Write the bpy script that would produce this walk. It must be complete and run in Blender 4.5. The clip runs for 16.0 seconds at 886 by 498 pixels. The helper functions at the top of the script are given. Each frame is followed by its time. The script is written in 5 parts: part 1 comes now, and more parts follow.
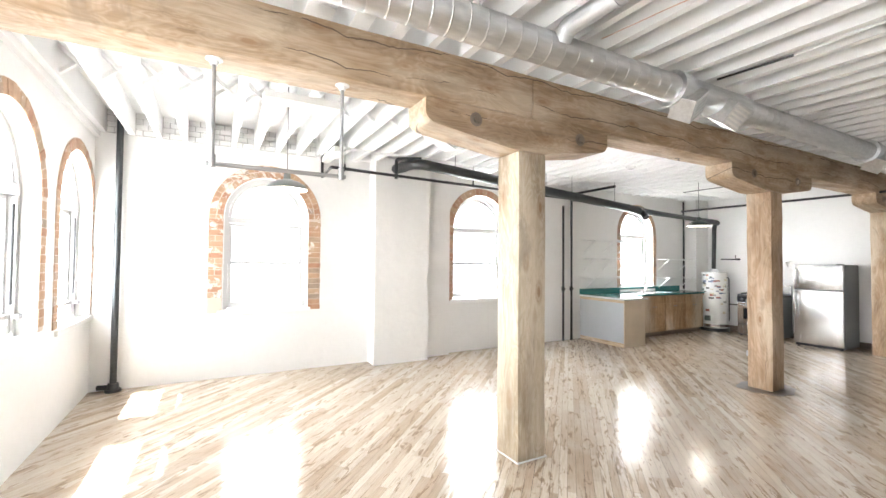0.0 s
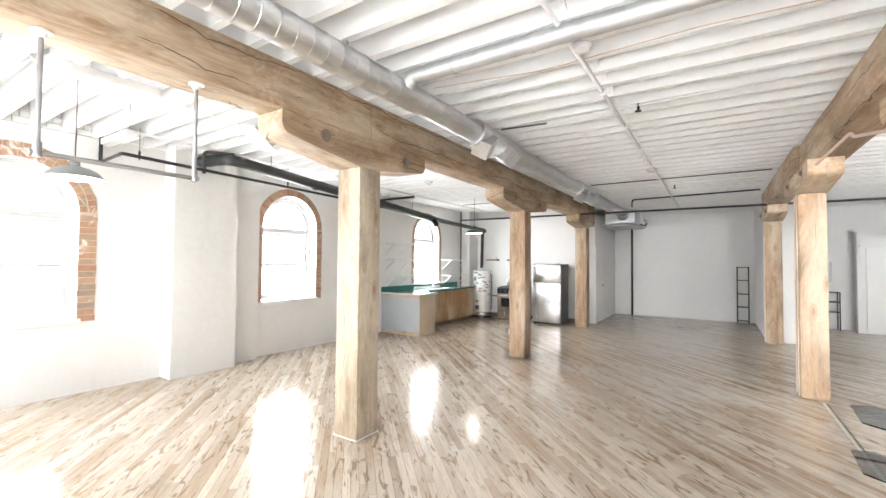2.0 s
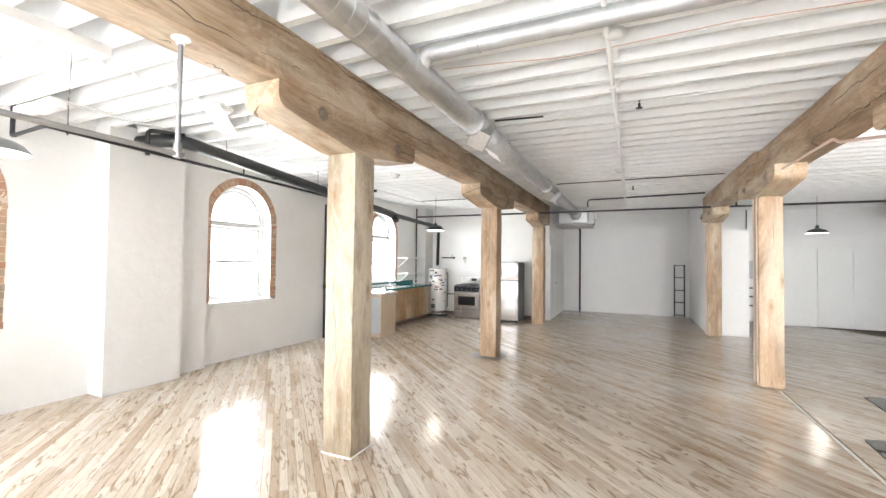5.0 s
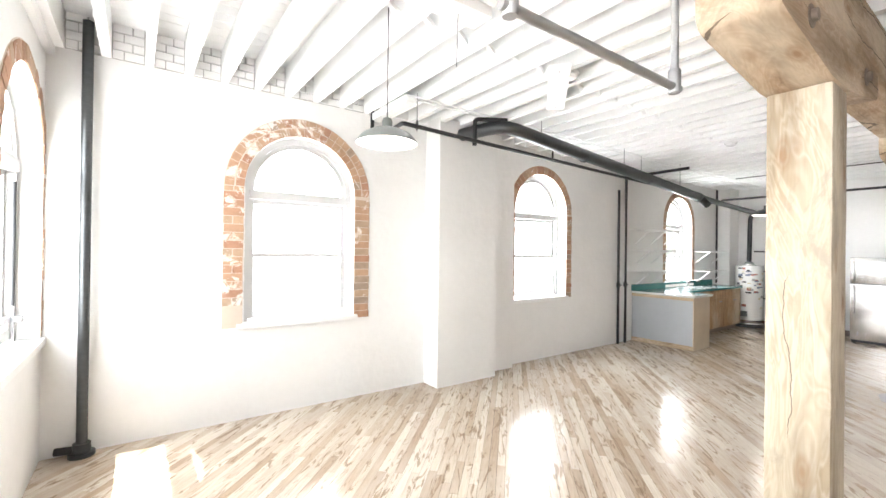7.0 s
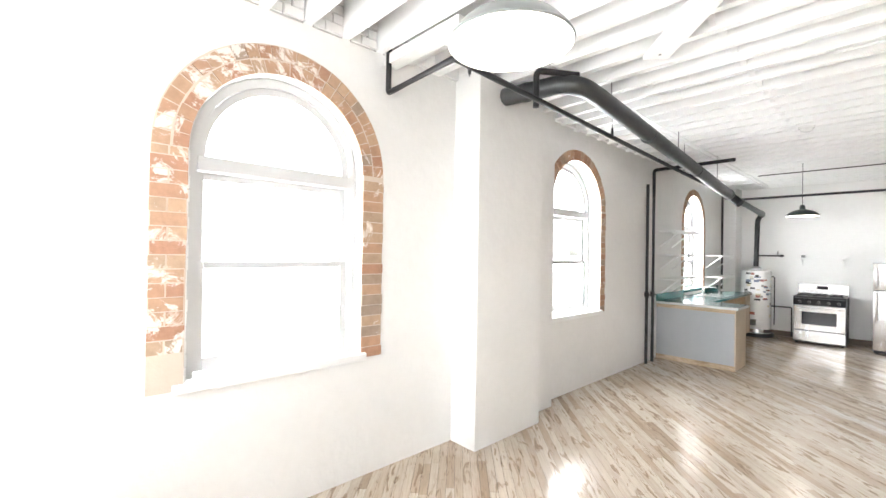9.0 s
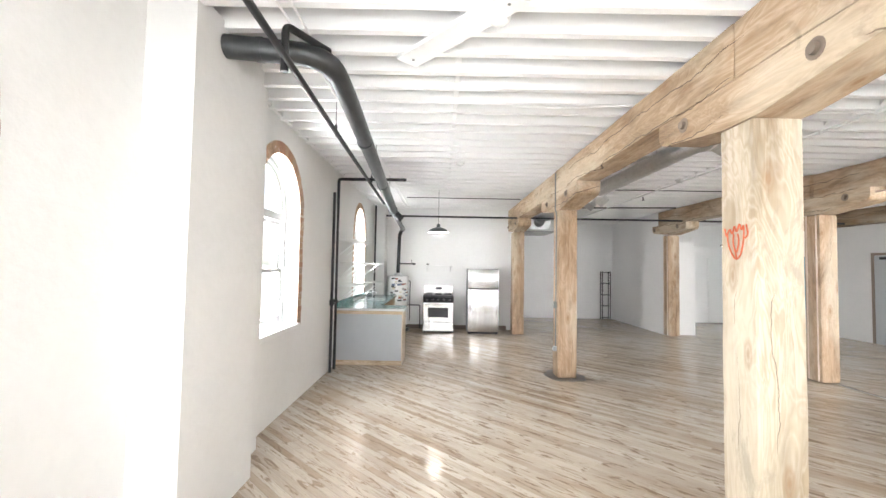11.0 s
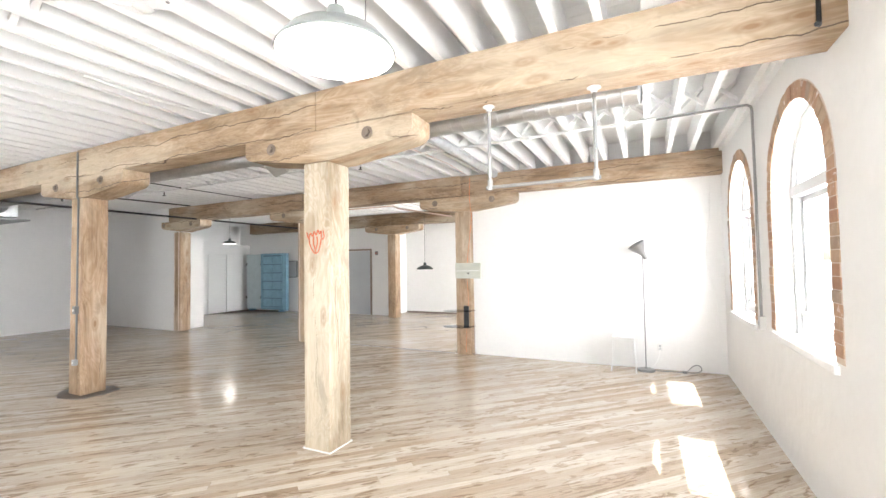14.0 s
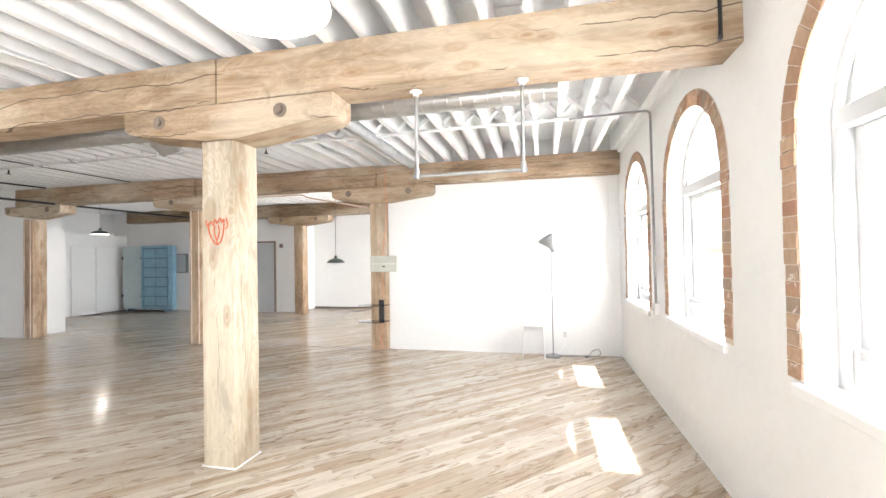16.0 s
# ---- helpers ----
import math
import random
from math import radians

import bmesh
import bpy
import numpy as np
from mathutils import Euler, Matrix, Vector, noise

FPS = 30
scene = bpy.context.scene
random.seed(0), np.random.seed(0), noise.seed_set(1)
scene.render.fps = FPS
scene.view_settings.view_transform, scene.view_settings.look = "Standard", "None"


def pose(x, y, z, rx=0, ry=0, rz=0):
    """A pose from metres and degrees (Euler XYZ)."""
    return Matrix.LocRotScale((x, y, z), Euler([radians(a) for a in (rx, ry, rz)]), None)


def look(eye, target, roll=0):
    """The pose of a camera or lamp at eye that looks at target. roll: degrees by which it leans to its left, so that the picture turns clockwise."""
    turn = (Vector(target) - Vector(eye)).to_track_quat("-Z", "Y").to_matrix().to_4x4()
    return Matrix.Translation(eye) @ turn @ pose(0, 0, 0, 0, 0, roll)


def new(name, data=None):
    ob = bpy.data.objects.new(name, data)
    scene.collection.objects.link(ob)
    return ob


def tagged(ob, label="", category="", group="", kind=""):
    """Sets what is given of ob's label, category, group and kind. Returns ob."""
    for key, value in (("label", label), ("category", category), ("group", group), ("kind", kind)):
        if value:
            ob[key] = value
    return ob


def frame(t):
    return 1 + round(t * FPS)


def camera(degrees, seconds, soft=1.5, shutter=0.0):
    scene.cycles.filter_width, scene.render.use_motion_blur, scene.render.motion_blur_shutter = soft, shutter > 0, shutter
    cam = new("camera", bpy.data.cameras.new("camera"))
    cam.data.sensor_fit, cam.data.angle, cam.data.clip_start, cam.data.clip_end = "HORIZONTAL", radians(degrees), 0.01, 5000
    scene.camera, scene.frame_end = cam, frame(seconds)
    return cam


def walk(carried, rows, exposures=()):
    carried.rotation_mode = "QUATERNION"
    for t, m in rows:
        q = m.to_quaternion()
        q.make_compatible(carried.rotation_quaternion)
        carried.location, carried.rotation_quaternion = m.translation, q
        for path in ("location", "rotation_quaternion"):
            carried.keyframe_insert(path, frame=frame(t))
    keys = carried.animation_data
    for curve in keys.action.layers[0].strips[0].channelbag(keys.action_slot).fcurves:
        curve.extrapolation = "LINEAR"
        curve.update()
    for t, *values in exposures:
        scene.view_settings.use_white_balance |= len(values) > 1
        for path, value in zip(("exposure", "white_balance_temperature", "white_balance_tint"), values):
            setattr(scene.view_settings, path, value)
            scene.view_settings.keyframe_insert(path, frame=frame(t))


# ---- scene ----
cam = camera(92.7, 16.0)
PATH = [
    (0, (0.554, 0.395, 1.614), (1.505, 2.153, 1.666), 0.5),
    (0.5, (0.373, 0.364, 1.617), (1.581, 1.957, 1.671), 0.4),
    (1, (0.194, 0.347, 1.608), (1.595, 1.773, 1.666), 0.3),
    (1.5, (0.015, 0.334, 1.623), (1.574, 1.585, 1.682), 0.4),
    (2, (-0.128, 0.345, 1.639), (1.551, 1.431, 1.697), 0.5),
    (2.5, (-0.214, 0.385, 1.643), (1.568, 1.291, 1.702), 0.2),
    (3, (-0.278, 0.454, 1.647), (1.589, 1.168, 1.707), 0.4),
    (3.2, (-0.289, 0.487, 1.65), (1.602, 1.134, 1.708), 0.3),
    (5.3, (-0.132, 1.177, 1.606), (1.646, 2.093, 1.654), 0.9),
    (5.5, (-0.122, 1.308, 1.582), (1.574, 2.365, 1.63), 0.9),
    (6, (-0.145, 1.681, 1.584), (1.37, 2.986, 1.623), 0.7),
    (6.5, (-0.163, 2.11, 1.577), (1.164, 3.606, 1.603), 0.9),
    (7, (-0.148, 2.508, 1.610), (1.021, 4.131, 1.621), 0.7),
    (7.5, (-0.144, 2.999, 1.620), (0.962, 4.665, 1.624), 0.6),
    (8, (-0.100, 3.464, 1.630), (0.991, 5.141, 1.621), 0.8),
    (10.3, (0.385, 4.860, 1.660), (2.280, 5.494, 1.718), 1.0),
    (10.5, (0.402, 4.951, 1.652), (2.344, 5.425, 1.709), 1.1),
    (11, (0.339, 5.133, 1.623), (2.337, 5.128, 1.708), 1.0),
    (11.5, (0.225, 5.370, 1.615), (2.160, 4.876, 1.714), 0.8),
    (12, (0.115, 5.662, 1.560), (1.894, 4.755, 1.677), 0.0),
    (12.5, (0.085, 5.841, 1.566), (1.664, 4.619, 1.674), -0.3),
    (13, (0.092, 6.026, 1.571), (1.434, 4.546, 1.671), -0.3),
    (13.5, (0.174, 6.154, 1.578), (1.272, 4.485, 1.667), -0.7),
    (14, (0.24, 6.228, 1.59), (1.106, 4.427, 1.662), -0.9),
    (14.5, (0.258, 6.254, 1.597), (0.974, 4.387, 1.656), -1.0),
    (15, (0.268, 6.26, 1.598), (0.863, 4.351, 1.647), -0.8),
    (15.5, (0.297, 6.238, 1.594), (0.775, 4.297, 1.629), -0.9),
    (16, (0.413, 6.137, 1.582), (0.873, 4.191, 1.616), -1.0),
]
walk(cam, [(t, look(eye, target, roll)) for t, eye, target, roll in PATH], [(0.0, 2.14), (1.0, 2.19), (3.2, 2.16), (5.5, 2.13), (7.0, 2.00), (10.5, 1.98), (16.0, 2.00)])

# ---- light ----
world = bpy.data.worlds.new("sky")
scene.world = world
world.use_nodes = True
_n, _l = world.node_tree.nodes, world.node_tree.links
_sky = _n.new("ShaderNodeTexSky")
_sky.sky_type, _sky.sun_disc = "NISHITA", False
_sky.sun_elevation, _sky.sun_rotation = radians(64.5), radians(270)
_sky.dust_density, _sky.ozone_density = 2.0, 0.5
_n["Background"].inputs["Strength"].default_value = 0.15
_l.new(_sky.outputs["Color"], _n["Background"].inputs["Color"])
SUN = new("sun", bpy.data.lights.new("sun", "SUN"))
SUN.data.energy, SUN.data.angle, SUN.data.color = 5.0, radians(0.5), (1.0, 0.965, 0.92)
SUN.matrix_world = look((-8, 3, 12), (-8 + 0.43, 3 - 0.03, 12 - 0.902))
WEST_LIGHT, NORTH_LIGHT, LAMP_LIGHT = 46.0, 80.0, 3.0

# ---- plan ----
WEST, NORTH, SOUTH, EAST = -0.735, 6.85, -6.10, 14.40
JOIST_Z, DECK_Z = 3.14, 3.42
P_Y, Q_Y, R_Y = 3.235, -0.645, -4.70
KITCHEN_X = 11.50


# ---- materials ----
class Mat:
    """A node material under construction."""

    def __init__(self, name, rough=0.5, metal=0.0):
        self.m = bpy.data.materials.new(name)
        self.m.use_nodes = True
        self.n, self.l = self.m.node_tree.nodes, self.m.node_tree.links
        self.b = self.n["Principled BSDF"]
        self.b.inputs["Roughness"].default_value = rough
        self.b.inputs["Metallic"].default_value = metal
        self.co = self.n.new("ShaderNodeTexCoord").outputs["Object"]

    def stretch(self, s, source=None):
        k = self.n.new("ShaderNodeMapping")
        k.inputs["Scale"].default_value = s
        self.l.new(source or self.co, k.inputs["Vector"])
        return k.outputs["Vector"]

    def noise(self, scale, detail=4.0, s=None, distort=0.0, rough=0.55):
        k = self.n.new("ShaderNodeTexNoise")
        k.inputs["Scale"].default_value, k.inputs["Detail"].default_value = scale, detail
        k.inputs["Distortion"].default_value, k.inputs["Roughness"].default_value = distort, rough
        self.l.new(self.stretch(s) if s else self.co, k.inputs["Vector"])
        return k.outputs["Fac"]

    def ramp(self, fac, *stops):
        k = self.n.new("ShaderNodeValToRGB")
        e = k.color_ramp.elements
        while len(e) < len(stops):
            e.new(0.5)
        for el, (p, c) in zip(e, stops):
            el.position, el.color = p, (*c, 1) if len(c) == 3 else c
        self.l.new(fac, k.inputs["Fac"])
        return k.outputs["Color"]

    def mix(self, fac, a, b, kind="MIX"):
        k = self.n.new("ShaderNodeMix")
        k.data_type, k.blend_type = "RGBA", kind
        for value, socket in ((fac, k.inputs[0]), (a, k.inputs[6]), (b, k.inputs[7])):
            if isinstance(value, bpy.types.NodeSocket):
                self.l.new(value, socket)
            else:
                socket.default_value = value if isinstance(value, float) else (*value, 1)
        return k.outputs[2]

    def color(self, c):
        if isinstance(c, bpy.types.NodeSocket):
            self.l.new(c, self.b.inputs["Base Color"])
        else:
            self.b.inputs["Base Color"].default_value = (*c, 1)
        return self

    def rough(self, fac, lo, hi):
        k = self.n.new("ShaderNodeMapRange")
        k.inputs["To Min"].default_value, k.inputs["To Max"].default_value = lo, hi
        self.l.new(fac, k.inputs["Value"])
        self.l.new(k.outputs["Result"], self.b.inputs["Roughness"])
        return self

    def bump(self, fac, strength=0.2, distance=0.01):
        k = self.n.new("ShaderNodeBump")
        k.inputs["Strength"].default_value, k.inputs["Distance"].default_value = strength, distance
        self.l.new(fac, k.inputs["Height"])
        if self.b.inputs["Normal"].is_linked:
            self.l.new(self.b.inputs["Normal"].links[0].from_socket, k.inputs["Normal"])
        self.l.new(k.outputs["Normal"], self.b.inputs["Normal"])
        return self

    def math(self, op, a, b=0.0):
        k = self.n.new("ShaderNodeMath")
        k.operation = op
        for value, socket in ((a, k.inputs[0]), (b, k.inputs[1])):
            if isinstance(value, bpy.types.NodeSocket):
                self.l.new(value, socket)
            else:
                socket.default_value = value
        return k.outputs[0]

    def drying_crack(self, axis):
        """Long wandering checks that run along the grain and break off here and there."""
        p = self.n.new("ShaderNodeSeparateXYZ")
        self.l.new(self.co, p.inputs[0])
        x, y, z = p.outputs
        across = self.math("ADD", z, self.math("MULTIPLY", y, 0.31)) if axis == "x" else self.math("ADD", x, y)
        run = {"x": (1, 0, 0), "y": (0, 1, 0), "z": (0, 0, 1)}[axis]
        wander = self.math("MULTIPLY", self.noise(1.1, 7, run), 0.30)
        step = self.math("FRACT", self.math("DIVIDE", self.math("ADD", across, wander), 0.205 if axis == "x" else 0.26))
        off = self.math("ABSOLUTE", self.math("SUBTRACT", step, 0.5))
        thick = self.math("MULTIPLY", self.math("SUBTRACT", self.noise(0.9, 4, (1, 1, 1)), 0.44 if axis == "x" else 0.52), 0.5 if axis == "x" else 0.16)
        return self.math("MULTIPLY", self.math("LESS_THAN", off, self.math("MINIMUM", thick, 0.021 if axis == "x" else 0.008)), 0.88)

    def island(self):
        return self.n.new("ShaderNodeNewGeometry").outputs["Random Per Island"]

    def chance(self):
        return self.n.new("ShaderNodeObjectInfo").outputs["Random"]


def painted(name, base, dirt=0.06, bump=0.25, rough=0.55):
    """Rolled paint over old plaster and brick: faint stains, a soft uneven skin."""
    k = Mat(name, rough)
    dark = tuple(c * (1 - dirt) for c in base)
    stain = k.ramp(k.noise(0.9, 6), (0.35, dark), (0.65, base))
    fine = k.ramp(k.noise(14, 5), (0.3, tuple(c * 0.96 for c in base)), (0.6, base))
    k.color(k.mix(0.5, stain, fine))
    k.bump(k.noise(7, 5), bump, 0.012).bump(k.noise(90, 2), bump * 0.4, 0.002)
    return k.m


def timber(name, axis, tone=(0.56, 0.36, 0.17)):
    """Old sawn pine: long grain along the axis, knots, weathered and stained patches."""
    k = Mat(name, 0.62)
    along = {"x": (0.5, 9, 9), "y": (9, 0.5, 9), "z": (9, 9, 0.5)}[axis]
    soft = {"x": (0.6, 2.2, 2.2), "y": (2.2, 0.6, 2.2), "z": (2.2, 2.2, 0.6)}[axis]
    knotty = {"x": (1.3, 3.4, 3.4), "y": (3.4, 1.3, 3.4), "z": (3.4, 3.4, 1.3)}[axis]
    t = Vector(tone)
    grain = k.noise(3.0, 8, along, 0.6)
    c = k.ramp(grain, (0.28, t * (0.72 if axis == "x" else 0.84)), (0.5, t), (0.75, (t[0] * 1.16, t[1] * 1.22, t[2] * 1.35)))
    patch = k.ramp(k.noise(1.5, 6, soft, 1.2), (0.36, (0.50, 0.46, 0.40)), (0.50, (0.86, 0.84, 0.80)), (0.62, (1, 1, 1)))
    c = k.mix(0.75, c, patch, "MULTIPLY")
    swirl = k.noise(1.9, 2, soft, 2.6)
    rings = k.ramp(swirl, (0.36, (0.74, 0.68, 0.58)), (0.42, (1, 1, 1)), (0.48, (0.80, 0.75, 0.66)), (0.54, (1, 1, 1)), (0.60, (0.76, 0.70, 0.60)), (0.67, (1, 1, 1)))
    c = k.mix(0.9, c, rings, "MULTIPLY")
    blot = k.ramp(k.noise(3.6, 7, soft, 0.8, 0.7), (0.30, (0.55, 0.52, 0.48)), (0.44, (1, 1, 1)))
    c = k.mix(0.6, c, blot, "MULTIPLY")
    pale = k.noise(0.9, 5, soft, 0.4)
    c = k.mix(k.ramp(pale, (0.48, (0, 0, 0)), (0.64, (0.48, 0.48, 0.48))), c, (0.66, 0.585, 0.46))
    v = k.n.new("ShaderNodeTexVoronoi")
    v.inputs["Scale"].default_value = 1.7
    k.l.new(k.stretch(knotty), v.inputs["Vector"])
    knot = k.ramp(v.outputs["Distance"], (0.07, (0.85, 0.85, 0.85)), (0.13, (0.25, 0.25, 0.25)), (0.17, (0.45, 0.45, 0.45)), (0.26, (0, 0, 0)))
    c = k.mix(knot, c, (0.27, 0.155, 0.075))
    crack = k.drying_crack(axis)
    c = k.mix(crack, c, (0.07, 0.045, 0.028))
    ooze = k.ramp(k.noise(1.4, 9, {"x": (1.1, 1.6, 1.6), "y": (1.6, 1.1, 1.6), "z": (1.8, 1.8, 0.9)}[axis], 0.9, 0.72), (0.34, (0.55, 0.55, 0.55)), (0.43, (0, 0, 0)))
    c = k.mix(ooze, c, tuple(t * 0.55))
    k.color(c).bump(grain, 0.35, 0.006).bump(v.outputs["Distance"], 0.1, 0.01)
    return k.m


def floor_boards(name, source):
    """Worn varnished maple strips: every board its own tone, scuffs in the varnish."""
    k = Mat(name, 0.2)
    r = k.island() if source == "island" else k.chance()
    turned = k.n.new("ShaderNodeVectorRotate")
    turned.rotation_type = "Z_AXIS"
    turned.inputs["Angle"].default_value = radians(-45)
    k.l.new(k.co, turned.inputs["Vector"])
    k.co = turned.outputs["Vector"]
    tone = k.ramp(r, (0.0, (0.34, 0.255, 0.18)), (0.2, (0.46, 0.375, 0.285)), (0.55, (0.53, 0.45, 0.36)), (0.85, (0.61, 0.535, 0.445)), (1.0, (0.40, 0.305, 0.22)))
    grain = k.noise(5, 8, (1.0, 16, 1), 0.5)
    c = k.mix(0.55, tone, k.ramp(grain, (0.3, (0.66, 0.62, 0.58)), (0.6, (1, 1, 1))), "MULTIPLY")
    worn = k.noise(0.55, 6, None, 0.8)
    c = k.mix(k.ramp(worn, (0.48, (0, 0, 0)), (0.68, (0.45, 0.45, 0.45))), c, (0.64, 0.585, 0.51))
    marks = k.noise(3.2, 6, (1, 5, 1), 1.5)
    c = k.mix(k.ramp(marks, (0.555, (0, 0, 0)), (0.63, (0.75, 0.75, 0.75))), c, (0.22, 0.15, 0.095))
    k.color(c)
    k.rough(k.noise(2.2, 7, (1, 3, 1)), 0.05, 0.27)
    k.bump(grain, 0.05, 0.0015).bump(k.noise(1.6, 3), 0.07, 0.004)
    return k.m


def brickwork(name, smear=0.54):
    """Bare soft brick with lime smears, each brick its own red."""
    k = Mat(name, 0.85)
    tone = k.ramp(k.chance(), (0.0, (0.39, 0.21, 0.135)), (0.3, (0.43, 0.265, 0.17)), (0.7, (0.47, 0.325, 0.215)), (0.9, (0.41, 0.30, 0.21)), (1.0, (0.29, 0.23, 0.185)))
    c = k.mix(0.6, tone, k.ramp(k.noise(22, 6), (0.3, (0.72, 0.70, 0.68)), (0.65, (1.05, 1.05, 1.05))), "MULTIPLY")
    lime = k.ramp(k.noise(5.5, 8, None, 1.5, 0.7), (smear, (0, 0, 0)), (smear + 0.06, (0.85, 0.85, 0.85)))
    k.color(k.mix(lime, c, (0.80, 0.75, 0.70))).bump(k.noise(45, 5), 0.5, 0.004)
    return k.m


def metal(name, base, rough, streak=None, metallic=1.0, bump=0.03):
    k = Mat(name, rough, metallic)
    k.color(k.ramp(k.noise(6, 5, streak), (0.3, tuple(c * 0.82 for c in base)), (0.7, base)))
    k.rough(k.noise(9, 4, streak), rough * 0.75, min(1, rough * 1.3)).bump(k.noise(30, 3, streak), bump, 0.002)
    return k.m


def plain(name, base, rough=0.5, vary=0.08, scale=8, metallic=0.0):
    k = Mat(name, rough, metallic)
    k.color(k.ramp(k.noise(scale, 5), (0.3, tuple(c * (1 - vary) for c in base)), (0.7, base)))
    k.bump(k.noise(scale * 6, 3), 0.05, 0.002)
    return k.m


def glass(name, tint=(1, 1, 1), rough=0.0):
    k = Mat(name, rough)
    k.b.inputs["Transmission Weight"].default_value, k.b.inputs["IOR"].default_value = 1.0, 1.45
    return k.color(tint).m


def thin_glass(name):
    """A thin clear sheet: lets light straight through, with a faint surface gloss."""
    k = Mat(name, 0.0)
    clear, gloss = k.n.new("ShaderNodeBsdfTransparent"), k.n.new("ShaderNodeBsdfGlossy")
    gloss.inputs["Roughness"].default_value = 0.02
    mixed = k.n.new("ShaderNodeMixShader")
    mixed.inputs["Fac"].default_value = 0.05
    k.l.new(clear.outputs["BSDF"], mixed.inputs[1])
    k.l.new(gloss.outputs["BSDF"], mixed.inputs[2])
    k.l.new(mixed.outputs["Shader"], k.n["Material Output"].inputs["Surface"])
    return k.m


def glow(name, base, power):
    k = Mat(name, 0.5).color(base)
    k.b.inputs["Emission Color"].default_value, k.b.inputs["Emission Strength"].default_value = (*base, 1), power
    return k.m


WALL = painted("white_wall_paint", (0.82, 0.815, 0.805))
WALL_ROUGH = painted("white_painted_brick", (0.80, 0.795, 0.78), 0.12, 0.6)
CEIL = painted("white_ceiling_paint", (0.85, 0.85, 0.845), 0.06, 0.10, 0.6)
TRIM = painted("white_woodwork_paint", (0.80, 0.80, 0.79), 0.05, 0.1, 0.35)
# White sash paint greyed: backlit shade put into the colour against bright glass.
SASH = painted("shaded_sash_paint", (0.54, 0.54, 0.535), 0.08, 0.1, 0.35)
TIMBER_X, TIMBER_Z = timber("sawn_pine_beam", "x", (0.475, 0.352, 0.24)), timber("sawn_pine_post", "z", (0.50, 0.425, 0.33))
TIMBER_BROWN = timber("browned_pine_post", "z", (0.47, 0.335, 0.225))
TIMBER_Q = timber("weathered_pine_beam", "x", (0.40, 0.285, 0.19))
TIMBER_DARK = timber("dark_pine_beam", "x", (0.30, 0.205, 0.125))
BOARD, BOARD_FAR = floor_boards("maple_strip", "object"), floor_boards("maple_strip_far", "island")
SUBFLOOR = plain("dark_joint", (0.10, 0.065, 0.04), 0.8)
BRICK, BRICK_LIMED, MORTAR = brickwork("bare_brick", 0.60), brickwork("limed_brick", 0.51), painted("lime_mortar", (0.63, 0.53, 0.44), 0.2, 0.6, 0.9)
GALV = metal("galvanised_steel", (0.70, 0.71, 0.72), 0.36, (1, 6, 6))
GALV_DULL = metal("dull_galvanised_pipe", (0.46, 0.46, 0.46), 0.5)
GALV_PALE = metal("zinc_sheet", (0.66, 0.67, 0.68), 0.62)
OLD_IRON = metal("dull_brown_iron", (0.26, 0.21, 0.17), 0.6, None, 0.5)
BLACK = metal("black_iron", (0.045, 0.045, 0.047), 0.45, None, 0.6)
DUCT_BLACK = metal("black_duct_steel", (0.085, 0.09, 0.092), 0.38, (1, 5, 5), 0.7)
STEEL = metal("brushed_stainless", (0.62, 0.61, 0.60), 0.24, (2, 2, 0.3), 1.0, 0.01)
CHROME = metal("chrome", (0.75, 0.75, 0.75), 0.12)
FRIDGE_GREY = plain("dark_grey_enamel", (0.17, 0.18, 0.18), 0.45)
DARK_GLASS = plain("black_oven_glass", (0.02, 0.02, 0.023), 0.08)
TEAL = plain("teal_laminate", (0.055, 0.185, 0.18), 0.18, 0.1, 30)
GREY_PANEL = plain("grey_laminate", (0.40, 0.42, 0.44), 0.45, 0.06, 3)
CABINET_WOOD = timber("oak_veneer", "z", (0.42, 0.27, 0.15))
PALE_WOOD, END_WOOD = timber("pale_edge_wood", "y", (0.60, 0.48, 0.34)), plain("pale_maple_veneer", (0.56, 0.46, 0.34), 0.5, 0.12, 4)
WHITE_ENAMEL = plain("white_enamel", (0.80, 0.80, 0.79), 0.25, 0.03)
WHITE_WIRE = plain("white_coated_wire", (0.82, 0.82, 0.81), 0.4, 0.03)
LAMP_GREY = plain("grey_green_enamel", (0.20, 0.215, 0.205), 0.35, 0.06)
LAMP_DARK = plain("dark_green_enamel", (0.05, 0.065, 0.06), 0.35)
LAMP_INSIDE = glow("lit_lamp_inside", (1.0, 0.97, 0.92), 1.0)
LAMP_SILVER = metal("matt_grey_metal", (0.33, 0.33, 0.33), 0.4, None, 0.8)
# Darker blue puts the shade of the door's panel grooves into the colour.
BLUE_GROOVE_SHADE = plain("groove_shade_blue", (0.10, 0.19, 0.27), 0.7, 0.2, 6)
BLUE, BLUE_PALE = plain("blue_chalk_paint", (0.22, 0.40, 0.53), 0.6, 0.2, 6), plain("pale_blue_grey_paint", (0.47, 0.56, 0.58), 0.6, 0.12, 6)
DOOR_GREY = plain("grey_door_paint", (0.50, 0.52, 0.54), 0.4, 0.05, 3)
SMOKED = glass("smoked_glass", (0.45, 0.5, 0.52))
PANE = thin_glass("window_glass")
# Cream colour for the highlights painted along the post corners.
EDGE_HIGHLIGHT = plain("cream_edge_highlight", (0.74, 0.62, 0.52), 0.6, 0.2, 9)
ORANGE = plain("orange_cord", (0.70, 0.20, 0.07), 0.5)
FADED = plain("faded_orange_sheath", (0.72, 0.45, 0.34), 0.6, 0.35, 12)
